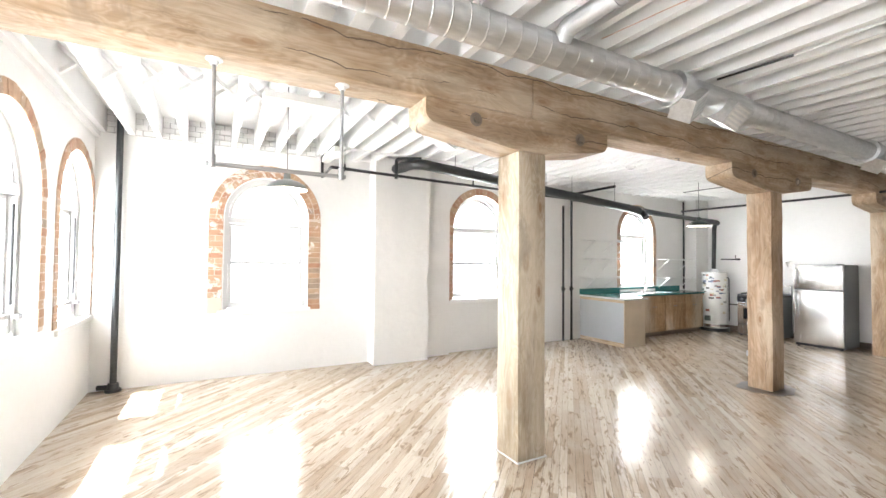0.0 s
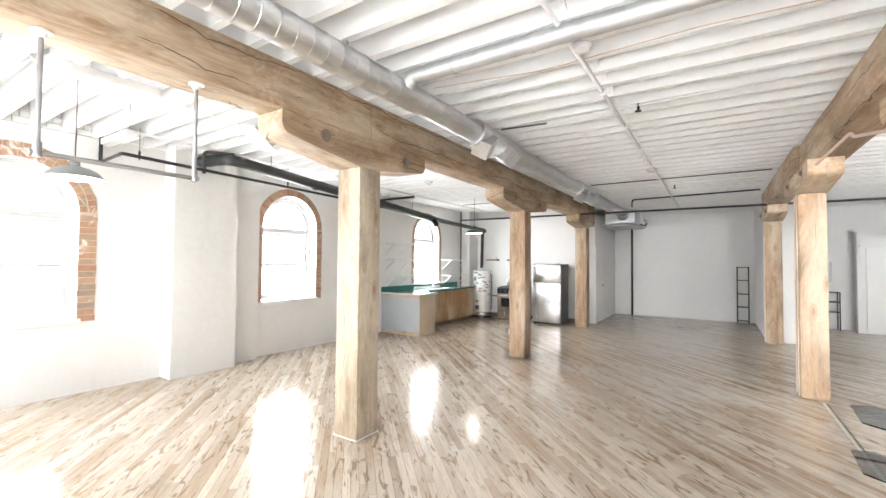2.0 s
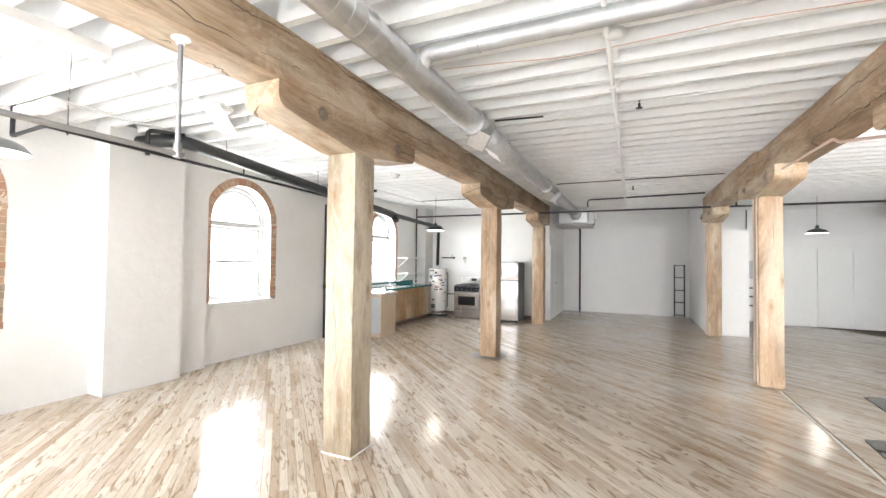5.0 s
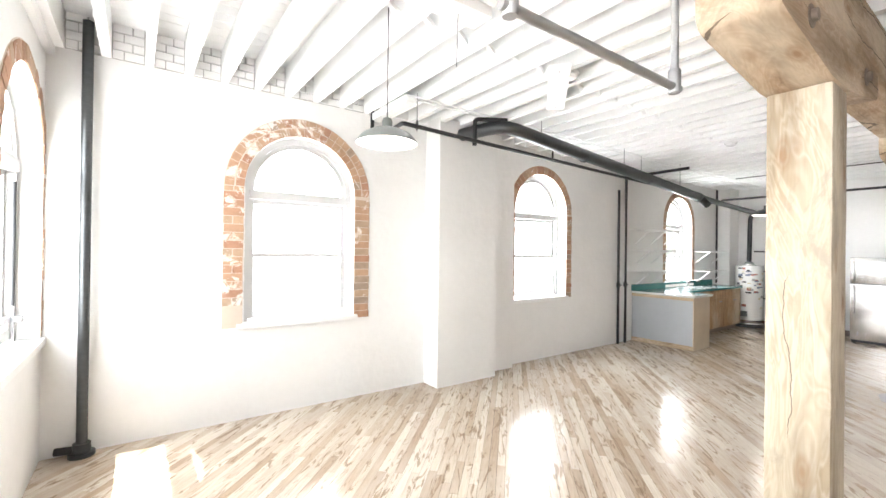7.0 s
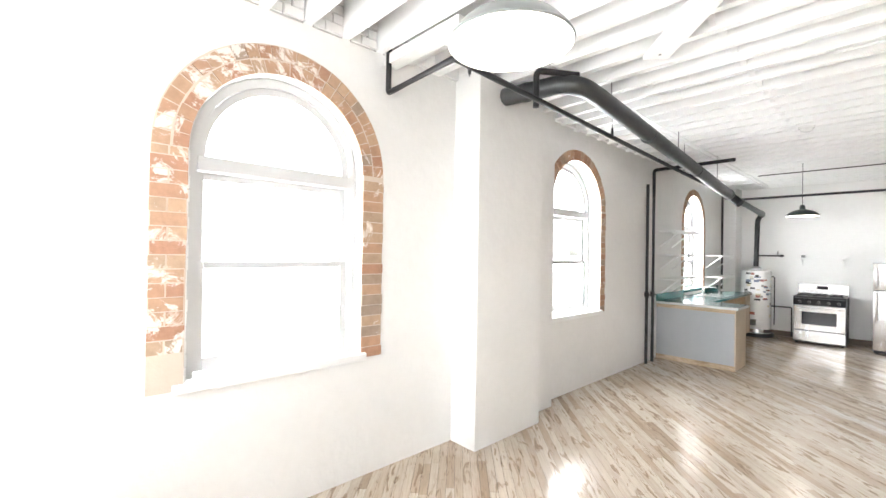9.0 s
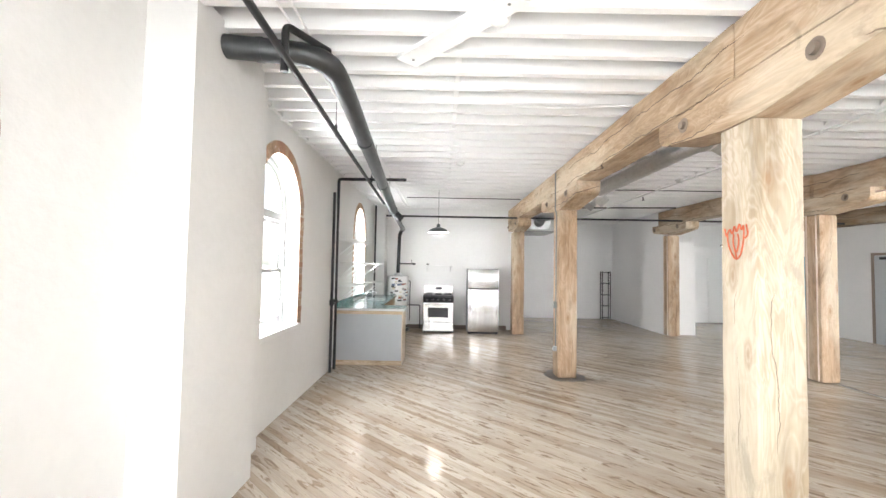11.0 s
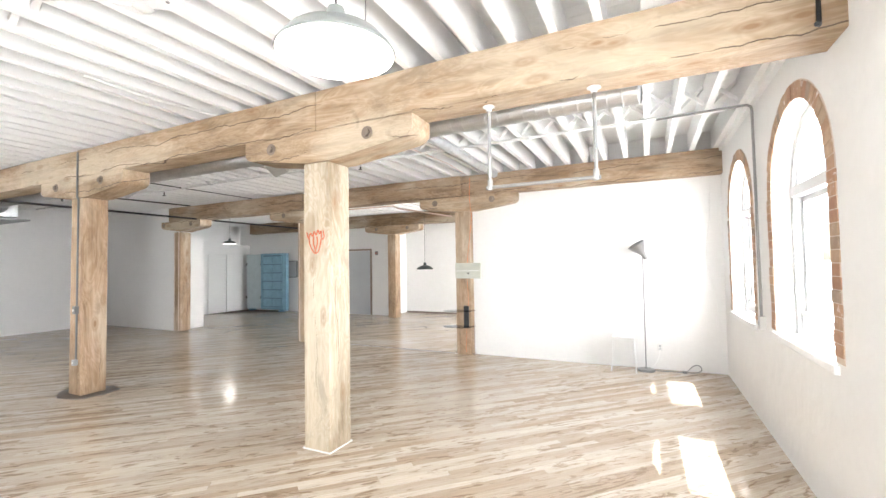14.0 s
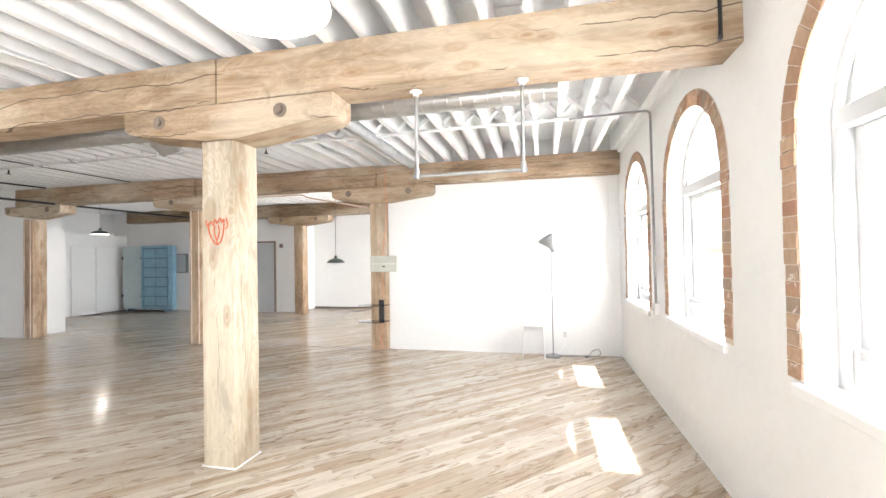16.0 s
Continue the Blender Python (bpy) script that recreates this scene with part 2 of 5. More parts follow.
RED_CHALK = plain("red_crayon", (0.66, 0.15, 0.07), 0.8, 0.3, 60)
BASE_BROWN = plain("brown_vinyl_base", (0.16, 0.12, 0.095), 0.5)
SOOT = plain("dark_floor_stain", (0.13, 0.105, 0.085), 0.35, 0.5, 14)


# ---- mesh helpers ----
def thing(name, at=(0, 0, 0), rz=0.0, label="", category="", group="", kind=""):
    ob = new(name)
    ob.empty_display_size = 0.1
    ob.matrix_world = pose(*at, 0, 0, rz)
    return tagged(ob, label, category, group, kind)


def part(name, bm, material, parent=None, label=""):
    me = bpy.data.meshes.new(name)
    bmesh.ops.recalc_face_normals(bm, faces=bm.faces)
    bm.to_mesh(me)
    bm.free()
    me.materials.append(material)
    ob = new(name, me)
    ob.parent = parent
    return tagged(ob, label)


def box(bm, a, b, bevel=0.0):
    r = bmesh.ops.create_cube(bm, size=1.0)
    for v in r["verts"]:
        v.co = Vector([(a[i] + b[i]) / 2 + v.co[i] * (b[i] - a[i]) for i in range(3)])
    if bevel:
        bmesh.ops.bevel(bm, geom=list({e for v in r["verts"] for e in v.link_edges}), offset=bevel, segments=2, profile=0.6, affect="EDGES")
    return bm


def B(a, b, bevel=0.0):
    return box(bmesh.new(), a, b, bevel)


def smooth(ob, angle=40):
    ob.data.shade_smooth()
    ob.data.set_sharp_from_angle(angle=radians(angle))
    return ob


def ring(centre, way, r, n, side=None):
    way = Vector(way).normalized()
    side = side or (Vector((0, 0, 1)) if abs(way.z) < 0.9 else Vector((1, 0, 0)))
    u = way.cross(side).normalized()
    v = way.cross(u)
    return [Vector(centre) + r * (math.cos(i * math.tau / n) * u + math.sin(i * math.tau / n) * v) for i in range(n)]


def tube(bm, points, r, n=10, caps=True):
    """A round pipe through the points; r is one radius or one for each point."""
    pts = [Vector(p) for p in points]
    rs = r if isinstance(r, (list, tuple)) else [r] * len(pts)
    rows = []
    for i, p in enumerate(pts):
        a = (pts[i] - pts[i - 1]).normalized() if i else None
        b = (pts[i + 1] - pts[i]).normalized() if i + 1 < len(pts) else None
        way = (a + b) if a is not None and b is not None else (a if b is None else b)
        side = Vector((0, 0, 1)) if abs(way.normalized().z) < 0.9 else Vector((1, 0.01, 0))
        rows.append([bm.verts.new(q) for q in ring(p, way, rs[i], n, side)])
    for s, t in zip(rows, rows[1:]):
        turn = min(range(n), key=lambda k: sum((s[j].co - t[(j + k) % n].co).length for j in (0, n // 3)))
        for j in range(n):
            bm.faces.new((s[j], s[(j + 1) % n], t[(j + 1 + turn) % n], t[(j + turn) % n]))
    if caps:
        bm.faces.new(rows[0]), bm.faces.new(rows[-1])
    return bm


def bend(points, radius=0.08, n=5):
    """Round the corners of a run of pipe."""
    pts = [Vector(p) for p in points]
    out = [pts[0]]
    for a, b, c in zip(pts, pts[1:], pts[2:]):
        r = min(radius, (b - a).length * 0.49, (c - b).length * 0.49)
        s, e = b + (a - b).normalized() * r, b + (c - b).normalized() * r
        for i in range(n + 1):
            k = i / n
            out.append((1 - k) ** 2 * s + 2 * k * (1 - k) * b + k * k * e)
    return out + [pts[-1]]


def lathe(bm, profile, n=28, at=(0, 0, 0)):
    """Turn (radius, height) pairs about the upright axis."""
    rows = []
    for r, z in profile:
        rows.append([bm.verts.new((at[0] + r * math.cos(i * math.tau / n), at[1] + r * math.sin(i * math.tau / n), at[2] + z)) for i in range(n)])
    for s, t in zip(rows, rows[1:]):
        for j in range(n):
            bm.faces.new((s[j], s[(j + 1) % n], t[(j + 1) % n], t[j]))
    return bm


def prism(bm, outline, axis, lo, hi):
    """Push a flat outline (pairs, counter-clockwise) along one axis."""
    def at(p, h):
        return {"x": (h, p[0], p[1]), "y": (p[0], h, p[1]), "z": (p[0], p[1], h)}[axis]
    a, b = [bm.verts.new(at(p, lo)) for p in outline], [bm.verts.new(at(p, hi)) for p in outline]
    bm.faces.new(a), bm.faces.new(list(reversed(b)))
    for i in range(len(a)):
        j = (i + 1) % len(a)
        bm.faces.new((a[i], a[j], b[j], b[i]))
    return bm


# ---- walls ----
def arched_wall(name, spot, u0, u1, top, openings, thick, material):
    """A wall from u0 to u1 with round-headed openings (centre, half width, sill, spring). spot(u, depth, z) gives the place."""
    bm = bmesh.new()

    def quad(*pts):
        bm.faces.new([bm.verts.new(spot(*p)) for p in pts])

    def both(*pts):
        quad(*[(u, 0, z) for u, z in pts])
        quad(*[(u, thick, z) for u, z in reversed(pts)])
    edge = u0
    for c, h, sill, spring in openings:
        both((edge, 0), (c - h, 0), (c - h, top), (edge, top))
        both((c - h, 0), (c + h, 0), (c + h, sill), (c - h, sill))
        arc = [(c - h * math.cos(math.pi * i / 20), spring + h * math.sin(math.pi * i / 20)) for i in range(21)]
        for (ua, za), (ub, zb) in zip(arc, arc[1:]):
            both((ua, za), (ub, zb), (ub, top), (ua, top))
            quad((ua, 0, za), (ua, thick, za), (ub, thick, zb), (ub, 0, zb))
        quad((c - h, 0, sill), (c + h, 0, sill), (c + h, thick, sill), (c - h, thick, sill))
        for u in (c - h, c + h):
            quad((u, 0, sill), (u, thick, sill), (u, thick, spring), (u, 0, spring))
        edge = c + h
    both((edge, 0), (u1, 0), (u1, top), (edge, top))
    for u in (u0, u1):
        quad((u, 0, 0), (u, thick, 0), (u, thick, top), (u, 0, top))
    quad((u0, 0, top), (u1, 0, top), (u1, thick, top), (u0, thick, top))
    quad((u0, 0, 0), (u1, 0, 0), (u1, thick, 0), (u0, thick, 0))
    bmesh.ops.remove_doubles(bm, verts=bm.verts, dist=1e-4)
    return tagged(part(name, bm, material), kind="structure")


def on_north(u, d, z):
    return (u, NORTH + d, z)


def on_west(u, d, z):
    return (WEST - d, u, z)


# (centre, half width, sill, spring line)
NORTH_WINDOWS = [(1.215, 0.555, 0.90, 2.20), (4.83, 0.575, 0.92, 2.22), (9.15, 0.56, 0.98, 2.25)]
WEST_WINDOWS = [(-4.40, 0.60, 0.95, 2.12), (-2.40, 0.60, 0.95, 2.12), (0.40, 0.60, 0.93, 2.12), (2.40, 0.62, 0.97, 2.10), (4.50, 0.62, 0.96, 2.12), (6.21, 0.60, 0.92, 2.15)]
THICK = 0.32
wall_north = arched_wall("wall_north", on_north, WEST - THICK, KITCHEN_X + 0.15, DECK_Z + 0.1, NORTH_WINDOWS, THICK, WALL_ROUGH)
wall_west = arched_wall("wall_west", on_west, SOUTH, NORTH, DECK_Z + 0.1, WEST_WINDOWS, THICK, WALL_ROUGH)
tagged(wall_north, "white painted brick outer wall with round-headed windows", "wall")
tagged(wall_west, "white painted brick outer wall with round-headed windows", "wall")


def wall(name, a, b, label, material=WALL):
    return tagged(part(name, B(a, b), material), label, "wall", kind="structure")


wall("wall_pier", (2.71, 6.56, 0), (3.625, NORTH + 0.01, JOIST_Z + 0.05), "white plastered pier standing out from the window wall", WALL_ROUGH)
wall("wall_pilaster", (3.627, 6.73, 0), (4.11, NORTH + 0.01, JOIST_Z + 0.05), "shallow white plastered step beside the pier", WALL_ROUGH)
wall("wall_corner_pier", (10.98, 6.58, 0), (KITCHEN_X, NORTH + 0.01, JOIST_Z + 0.05), "white plastered pier in the kitchen corner", WALL_ROUGH)
wall("wall_kitchen", (KITCHEN_X, 3.25, 0), (KITCHEN_X + 0.15, NORTH, DECK_Z), "plain white wall behind the stove and refrigerator")
wall("wall_return", (KITCHEN_X + 0.151, 3.10, 0), (EAST, 3.25, DECK_Z), "plain white partition behind the kitchen")
wall("wall_east", (EAST, SOUTH, 0), (EAST + 0.15, 3.25, DECK_Z), "plain white end wall")
wall("wall_middle", (11.12, -0.72, 0), (EAST, -0.55, DECK_Z), "plain white partition running to the end wall")
wall("wall_stub", (11.13, -1.34, 0), (11.25, -0.80, 2.38), "short white partition end beside the post")
wall("wall_studio", (WEST, -0.92, 0), (3.016, -0.785, DECK_Z), "plain white partition under the timber beam")
wall("wall_south", (WEST, SOUTH - 0.15, 0), (7.55, SOUTH, DECK_Z), "plain white far wall")
wall("wall_entry", (7.55, -5.25, 0), (EAST, -5.10, DECK_Z), "white wall with the grey double door")
wall("wall_entry_side", (7.55, SOUTH, 0), (7.70, -5.252, DECK_Z), "short white return beside the entry")
wall("wall_closet", (13.85, -5.10, 0), (14.0, -2.5, 2.42), "white closet front with sliding doors")
for y0, y1 in ((-3.35, -2.66), (-4.06, -3.37), (-4.77, -4.08)):
    closet = thing("closet_door", (13.85, 0, 0), 0, "plain white sliding closet door", "closet door", "sliding closet doors")
    part("panel", B((-0.035, y0, 0.02), (-0.006, y1, 2.05), 0.004), TRIM, closet)
part("trim", B((13.80, -4.9, 2.06), (13.85, -2.55, 2.14)), TRIM)["kind"] = "structure"

# Glowing slabs added outside so the windows look onto overexposed white sky.
SKY_GLOW = glow("white_sky_glow", (0.97, 0.985, 1.0), 1.1)
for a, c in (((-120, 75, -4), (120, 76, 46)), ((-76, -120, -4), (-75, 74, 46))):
    tagged(part("backdrop", B(a, c), SKY_GLOW), "glowing white slab standing in for the bright sky", "backdrop", kind="structure")
tagged(part("ground", B((-1500, -1500, -4.2), (1500, 1500, -4.0)), plain("pale_street", (0.34, 0.33, 0.31), 0.9, 0.2, 0.4)), "pale paved street far below the windows", "ground", kind="structure")
tagged(part("floor", B((WEST, SOUTH, -0.20), (EAST, NORTH, -0.014)), SUBFLOOR), "worn varnished maple strip floor laid diagonally", "floor", kind="structure")

# ceiling: deck boards, joists and cross bridging in one mesh
random.seed(4)
bm = bmesh.new()
y = SOUTH
while y < NORTH + 0.02:
    box(bm, (WEST - 0.3, y, DECK_Z), (EAST, min(y + 0.132, NORTH + 0.04), DECK_Z + 0.05 + random.uniform(0, 0.004)))
    y += 0.136
joists, x = [], -0.66
while x < EAST:
    joists.append(x)
    x += 0.284
for x in joists:
    w = 0.031 + random.uniform(-0.003, 0.003)
    box(bm, (x - w, SOUTH, JOIST_Z + random.uniform(-0.006, 0.006)), (x + w, NORTH + 0.02, DECK_Z))
for yb in (5.05, 1.15, -2.7):
    for xa, xb in zip(joists, joists[1:]):
        for lo, hi in ((0.03, 0.23), (0.23, 0.03)):
            o = 0.024 if lo < hi else -0.024
            prism(bm, [(xa + 0.03, JOIST_Z + lo), (xb - 0.03, JOIST_Z + hi), (xb - 0.03, JOIST_Z + hi + 0.04), (xa + 0.03, JOIST_Z + lo + 0.04)], "y", yb + o - 0.02, yb + o + 0.02)
for xa, xb in zip(joists[10:], joists[11:]):
    box(bm, (xa + 0.032, NORTH - 0.03, JOIST_Z + 0.02), (xb - 0.032, NORTH + 0.03, DECK_Z))
tagged(part("ceiling", bm, CEIL), "white painted open joist ceiling with plank deck", "ceiling", kind="structure")
tagged(part("roof", B((WEST - THICK, SOUTH - 0.15, DECK_Z + 0.11), (EAST + 0.15, NORTH + THICK, DECK_Z + 0.25)), plain("roof_felt", (0.12, 0.12, 0.12), 0.9)), "dark felt roof over the deck", "roof", kind="structure")
tagged(part("trim", B((WEST - 0.01, -0.5, JOIST_Z - 0.075), (WEST + 0.05, NORTH, JOIST_Z - 0.005), 0.006), TRIM), "white painted ledger board along the wall", "trim", kind="structure")


# ---- windows ----
def half_round(c, h, spring, r, n=20):
    return [(c - (h + r) * math.cos(math.pi * i / n), spring + (h + r) * math.sin(math.pi * i / n)) for i in range(n + 1)]


def arch_band(bm, spot, c, h, spring, sill, wide, d0, d1, n=20):
    """An upside-down U of frame along an opening, wide in the wall's plane, from depth d0 to d1."""
    out = [(c - h, sill)] + half_round(c, h, spring, 0, n) + [(c + h, sill)]
    ins = [(c - h + wide, sill)] + half_round(c, h, spring, -wide, n) + [(c + h - wide, sill)]
    rows = []
    for o, i in zip(out, ins):
        rows.append([bm.verts.new(spot(p[0], d, p[1])) for p, d in ((o, d0), (i, d0), (i, d1), (o, d1))])
    for s, t in zip(rows, rows[1:]):
        for j in range(4):
            bm.faces.new((s[j], s[(j + 1) % 4], t[(j + 1) % 4], t[j]))
    bm.faces.new(rows[0]), bm.faces.new(rows[-1])
    return bm


def sbox(bm, spot, u0, d0, z0, u1, d1, z1, bevel=0.0):
    a, b = spot(u0, d0, z0), spot(u1, d1, z1)
    return box(bm, [min(p, q) for p, q in zip(a, b)], [max(p, q) for p, q in zip(a, b)], bevel)


def window(number, spot, c, h, sill, spring, depth, transom, meet, casement):
    w = tagged(new("window_%d" % number), "tall round-headed window with white painted wooden sashes", "window", kind="structure")
    d = depth
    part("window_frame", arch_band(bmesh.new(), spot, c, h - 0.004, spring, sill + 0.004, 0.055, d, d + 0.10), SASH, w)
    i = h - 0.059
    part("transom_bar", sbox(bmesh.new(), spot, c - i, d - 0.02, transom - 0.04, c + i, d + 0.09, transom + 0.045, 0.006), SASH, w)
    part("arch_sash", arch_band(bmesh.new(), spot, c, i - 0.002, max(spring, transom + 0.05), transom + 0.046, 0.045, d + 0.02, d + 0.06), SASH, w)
    for k, (z0, z1, o) in enumerate(((sill + 0.03, meet + 0.02, 0.02), (meet - 0.02, transom - 0.042, 0.055))):
        bm = bmesh.new()
        for u0, u1 in ((c - i, c - i + 0.05), (c + i - 0.05, c + i)):
            sbox(bm, spot, u0 + 0.002, d + o, z0, u1 - 0.002, d + o + 0.033, z1)
        sbox(bm, spot, c - i + 0.05, d + o, z0, c + i - 0.05, d + o + 0.033, z0 + (0.075 if k == 0 else 0.04))
        sbox(bm, spot, c - i + 0.05, d + o, z1 - 0.04, c + i - 0.05, d + o + 0.033, z1)
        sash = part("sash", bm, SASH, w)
        sheet = bmesh.new()
        sheet.faces.new([sheet.verts.new(spot(u, d + o + 0.016, z)) for u, z in ((c - i + 0.05, z0 + 0.04), (c + i - 0.05, z0 + 0.04), (c + i - 0.05, z1 - 0.04), (c - i + 0.05, z1 - 0.04))])
        pane = part("pane", sheet, PANE, sash)
        pane.visible_shadow = False
    bm = bmesh.new()
    arc = half_round(c, i - 0.045, max(spring, transom + 0.05), 0)
    loop = [(c - i + 0.045, transom + 0.05)] + arc + [(c + i - 0.045, transom + 0.05)]
    for dd in (d + 0.038,):
        bm.faces.new([bm.verts.new(spot(u, dd, z)) for u, z in loop])
    part("pane", bm, PANE, w).visible_shadow = False
    if casement:
        part("stay", tube(bmesh.new(), [spot(c + casement * (i - 0.10), d - 0.01, meet + 0.1), spot(c + casement * (i - 0.10), d - 0.01, transom - 0.12)], 0.010, 8), BLACK, w)
        part("catch", sbox(bmesh.new(), spot, c + casement * (i - 0.06), d - 0.05, meet - 0.02, c + casement * (i + 0.02), d + 0.0, meet + 0.02, 0.005), LAMP_SILVER, w)
    sill_ob = part("window_sill", sbox(bmesh.new(), spot, c - h - 0.06, -0.03, sill - 0.05, c + h + 0.045, d + 0.0, sill + 0.006, 0.008), TRIM, w)
    return w


for k, (c, h, sill, spring) in enumerate(NORTH_WINDOWS):
    window(k + 1, on_north, c, h, sill, spring, (0.09, 0.16, 0.18)[k], spring - 0.06, 1.55, 0)
for k, (c, h, sill, spring) in enumerate(WEST_WINDOWS):
    window(k + 4, on_west, c, h, sill, spring, 0.13, spring + 0.03, sill + 0.17, 1)

# sky light entering at each opening
for spot, rows, turn in ((on_north, NORTH_WINDOWS, (-90, 0, 0)), (on_west, WEST_WINDOWS, (0, -90, 0))):
    for c, h, sill, spring in rows:
        lamp = new("window_light", bpy.data.lights.new("window_light", "AREA"))
        lamp.data.shape, lamp.data.size, lamp.data.size_y = "RECTANGLE", h * 2 + 0.5, spring + h - sill + 0.4
        lamp.data.energy, lamp.data.color = (NORTH_LIGHT * (0.55 if c < 2 else 1.0)) if spot is on_north else (WEST_LIGHT * (5.0 if c < 0 else 1.0)), (0.97, 0.985, 1.0)
        p = Vector(spot(c, THICK + 0.06, (sill + spring + h) / 2))
        lamp.matrix_world = look(p, p + (Vector((0, -1, 0)) if spot is on_north else Vector((1, 0, 0))))


# ---- timber frame ----
def worn_timber(a, b, bevel, seed, cuts=14):
    """A squared timber with eased, slightly wandering edges."""
    bm = B(a, b)
    size = [b[i] - a[i] for i in range(3)]
    long = size.index(max(size))
    edges = [e for e in bm.edges if abs((e.verts[0].co - e.verts[1].co)[long]) > 1e-4]
    bmesh.ops.subdivide_edges(bm, edges=edges, cuts=cuts, use_grid_fill=True)
    for v in bm.verts:
        for i in range(3):
            if i != long:
                v.co[i] += 0.006 * noise.noise(Vector((v.co[long] * 1.7 + seed, i * 9.1 + seed, (v.co[(i + 1) % 3]) * 3)))
    sharp = [e for e in bm.edges if len(e.link_faces) == 2 and e.calc_face_angle() > 1.0]
    bmesh.ops.bevel(bm, geom=sharp, offset=bevel, segments=2, profile=0.6, affect="EDGES", clamp_overlap=True)
    return bm


def beam(name, x0, x1, y, bottom, material, label):
    return tagged(smooth(part(name, worn_timber((x0, y - 0.155, bottom), (x1, y + 0.155, JOIST_Z - 0.004), 0.012, x0 + y, 40), material), 30), label, "beam")


P_BOTTOM, Q_BOTTOM = 2.785, 2.785
for name_x0, name_x1 in ((WEST - 0.01, 2.835), (2.839, 6.838), (6.842, 10.918), (10.922, 11.60)):
    beam("timber_beam", name_x0, name_x1, P_Y, P_BOTTOM, TIMBER_X, "massive sawn pine ceiling beam with drying cracks")
for name_x0, name_x1, dy in ((WEST - 0.01, 3.155, -0.125), (3.159, 6.758, -0.055), (6.762, 11.3, 0.0)):
    beam("timber_beam", name_x0, name_x1, Q_Y + dy, Q_BOTTOM, TIMBER_Q, "massive sawn pine ceiling beam above the partition")
for name_x0, name_x1 in ((3.2, 7.148), (7.152, 11.2), (11.202, 13.2)):
    beam("timber_beam", name_x0, name_x1, R_Y, Q_BOTTOM, TIMBER_DARK, "dark sawn timber ceiling beam")


def bolster(x0, x1, y, bottom, top):
    """The timber cap between post and beam, with rounded lower ends."""
    arc = []
    for cx, s in ((x0, -1), (x1, 1)):
        pts = [(cx, top - 0.004), (cx, top - 0.105), (cx - s * 0.008, top - 0.135), (cx - s * 0.030, top - 0.160), (cx - s * 0.062, top - 0.176), (cx - s * 0.11, top - 0.186), (cx - s * 0.74, bottom + 0.004), (cx - s * 0.78, bottom)]
        arc.append(pts)
    outline = arc[0] + arc[1][::-1]
    bm = prism(bmesh.new(), outline, "y", y - 0.152, y + 0.152)
    bmesh.ops.bevel(bm, geom=[e for e in bm.edges if len(e.link_faces) == 2 and e.calc_face_angle() > 1.2], offset=0.014, segments=2, affect="EDGES")
    return bm


def post(x, y, w, top, cap, material, label, bolts=True, base=True, rounded=0.014):
    p = tagged(smooth(part("timber_post", worn_timber((x - w, y - w, 0.004), (x + w, y + w, top), rounded, x * 3 + y), material), 30), label, "post", "timber posts")
    cap_ob = tagged(smooth(part("bolster", bolster(cap[0], cap[1], y, top + 0.002, cap[2]), TIMBER_X), 30), "bolted timber bolster with rounded ends under the beam")
    cap_ob.parent = p
    if bolts:
        for bx in (x - 0.56, x + 0.53):
            for s in (-1, 1):
                bm = tube(bmesh.new(), [(bx, y + s * 0.150, top + 0.18), (bx, y + s * 0.156, top + 0.18), (bx, y + s * 0.157, top + 0.18), (bx, y + s * 0.178, top + 0.18)], [0.054, 0.054, 0.031, 0.028], 16)
                part("bolt", bm, OLD_IRON, cap_ob, "dull iron bolt and washer")
    return p


FRESH = "squared pine post with knots and pale worn edges"
post(2.845, P_Y, 0.142, 2.505, (1.86, 3.72, P_BOTTOM), TIMBER_Z, FRESH)
post(6.840, P_Y, 0.142, 2.515, (5.80, 7.78, P_BOTTOM), TIMBER_BROWN, FRESH)
post(10.92, P_Y, 0.142, 2.515, (10.05, 11.60, P_BOTTOM), TIMBER_BROWN, FRESH)
post(3.157, Q_Y - 0.135, 0.140, 2.515, (2.16, 4.0, Q_BOTTOM), TIMBER_BROWN, "squared pine post standing at the end of the partition")
lined = post(6.76, Q_Y, 0.142, 2.515, (5.85, 7.7, Q_BOTTOM), TIMBER_BROWN, "pine post with rounded corners", rounded=0.05)
# Thin pale strips imitate light catching the chamfered corners, here and below.
for ox in (-0.085, 0.085):
    part("paint_line", B((6.76 + ox - 0.010, Q_Y + 0.138, 0.02), (6.76 + ox + 0.010, Q_Y + 0.151, 2.51), 0.002), EDGE_HIGHLIGHT, lined, "pale strip painting the highlight on the post's corner")
lined = post(10.97, Q_Y, 0.142, 2.515, (10.05, 11.6, Q_BOTTOM), TIMBER_BROWN, "pine post with rounded corners", rounded=0.05)
for ox in (-0.085, 0.085):
    part("paint_line", B((10.97 + ox - 0.010, Q_Y + 0.138, 0.02), (10.97 + ox + 0.010, Q_Y + 0.151, 2.51), 0.002), EDGE_HIGHLIGHT, lined, "pale strip painting the highlight on the post's corner")
post(7.15, R_Y, 0.142, 2.515, (6.2, 8.1, Q_BOTTOM), TIMBER_BROWN, "pine post near the entry doors", rounded=0.04)


# ---- ceiling services ----
def pipe(name, points, r, material, label, category="pipe", radius=0.07, group=""):
    return tagged(smooth(part(name, tube(bmesh.new(), bend(points, radius), r, 12), material), 50), label, category, group)


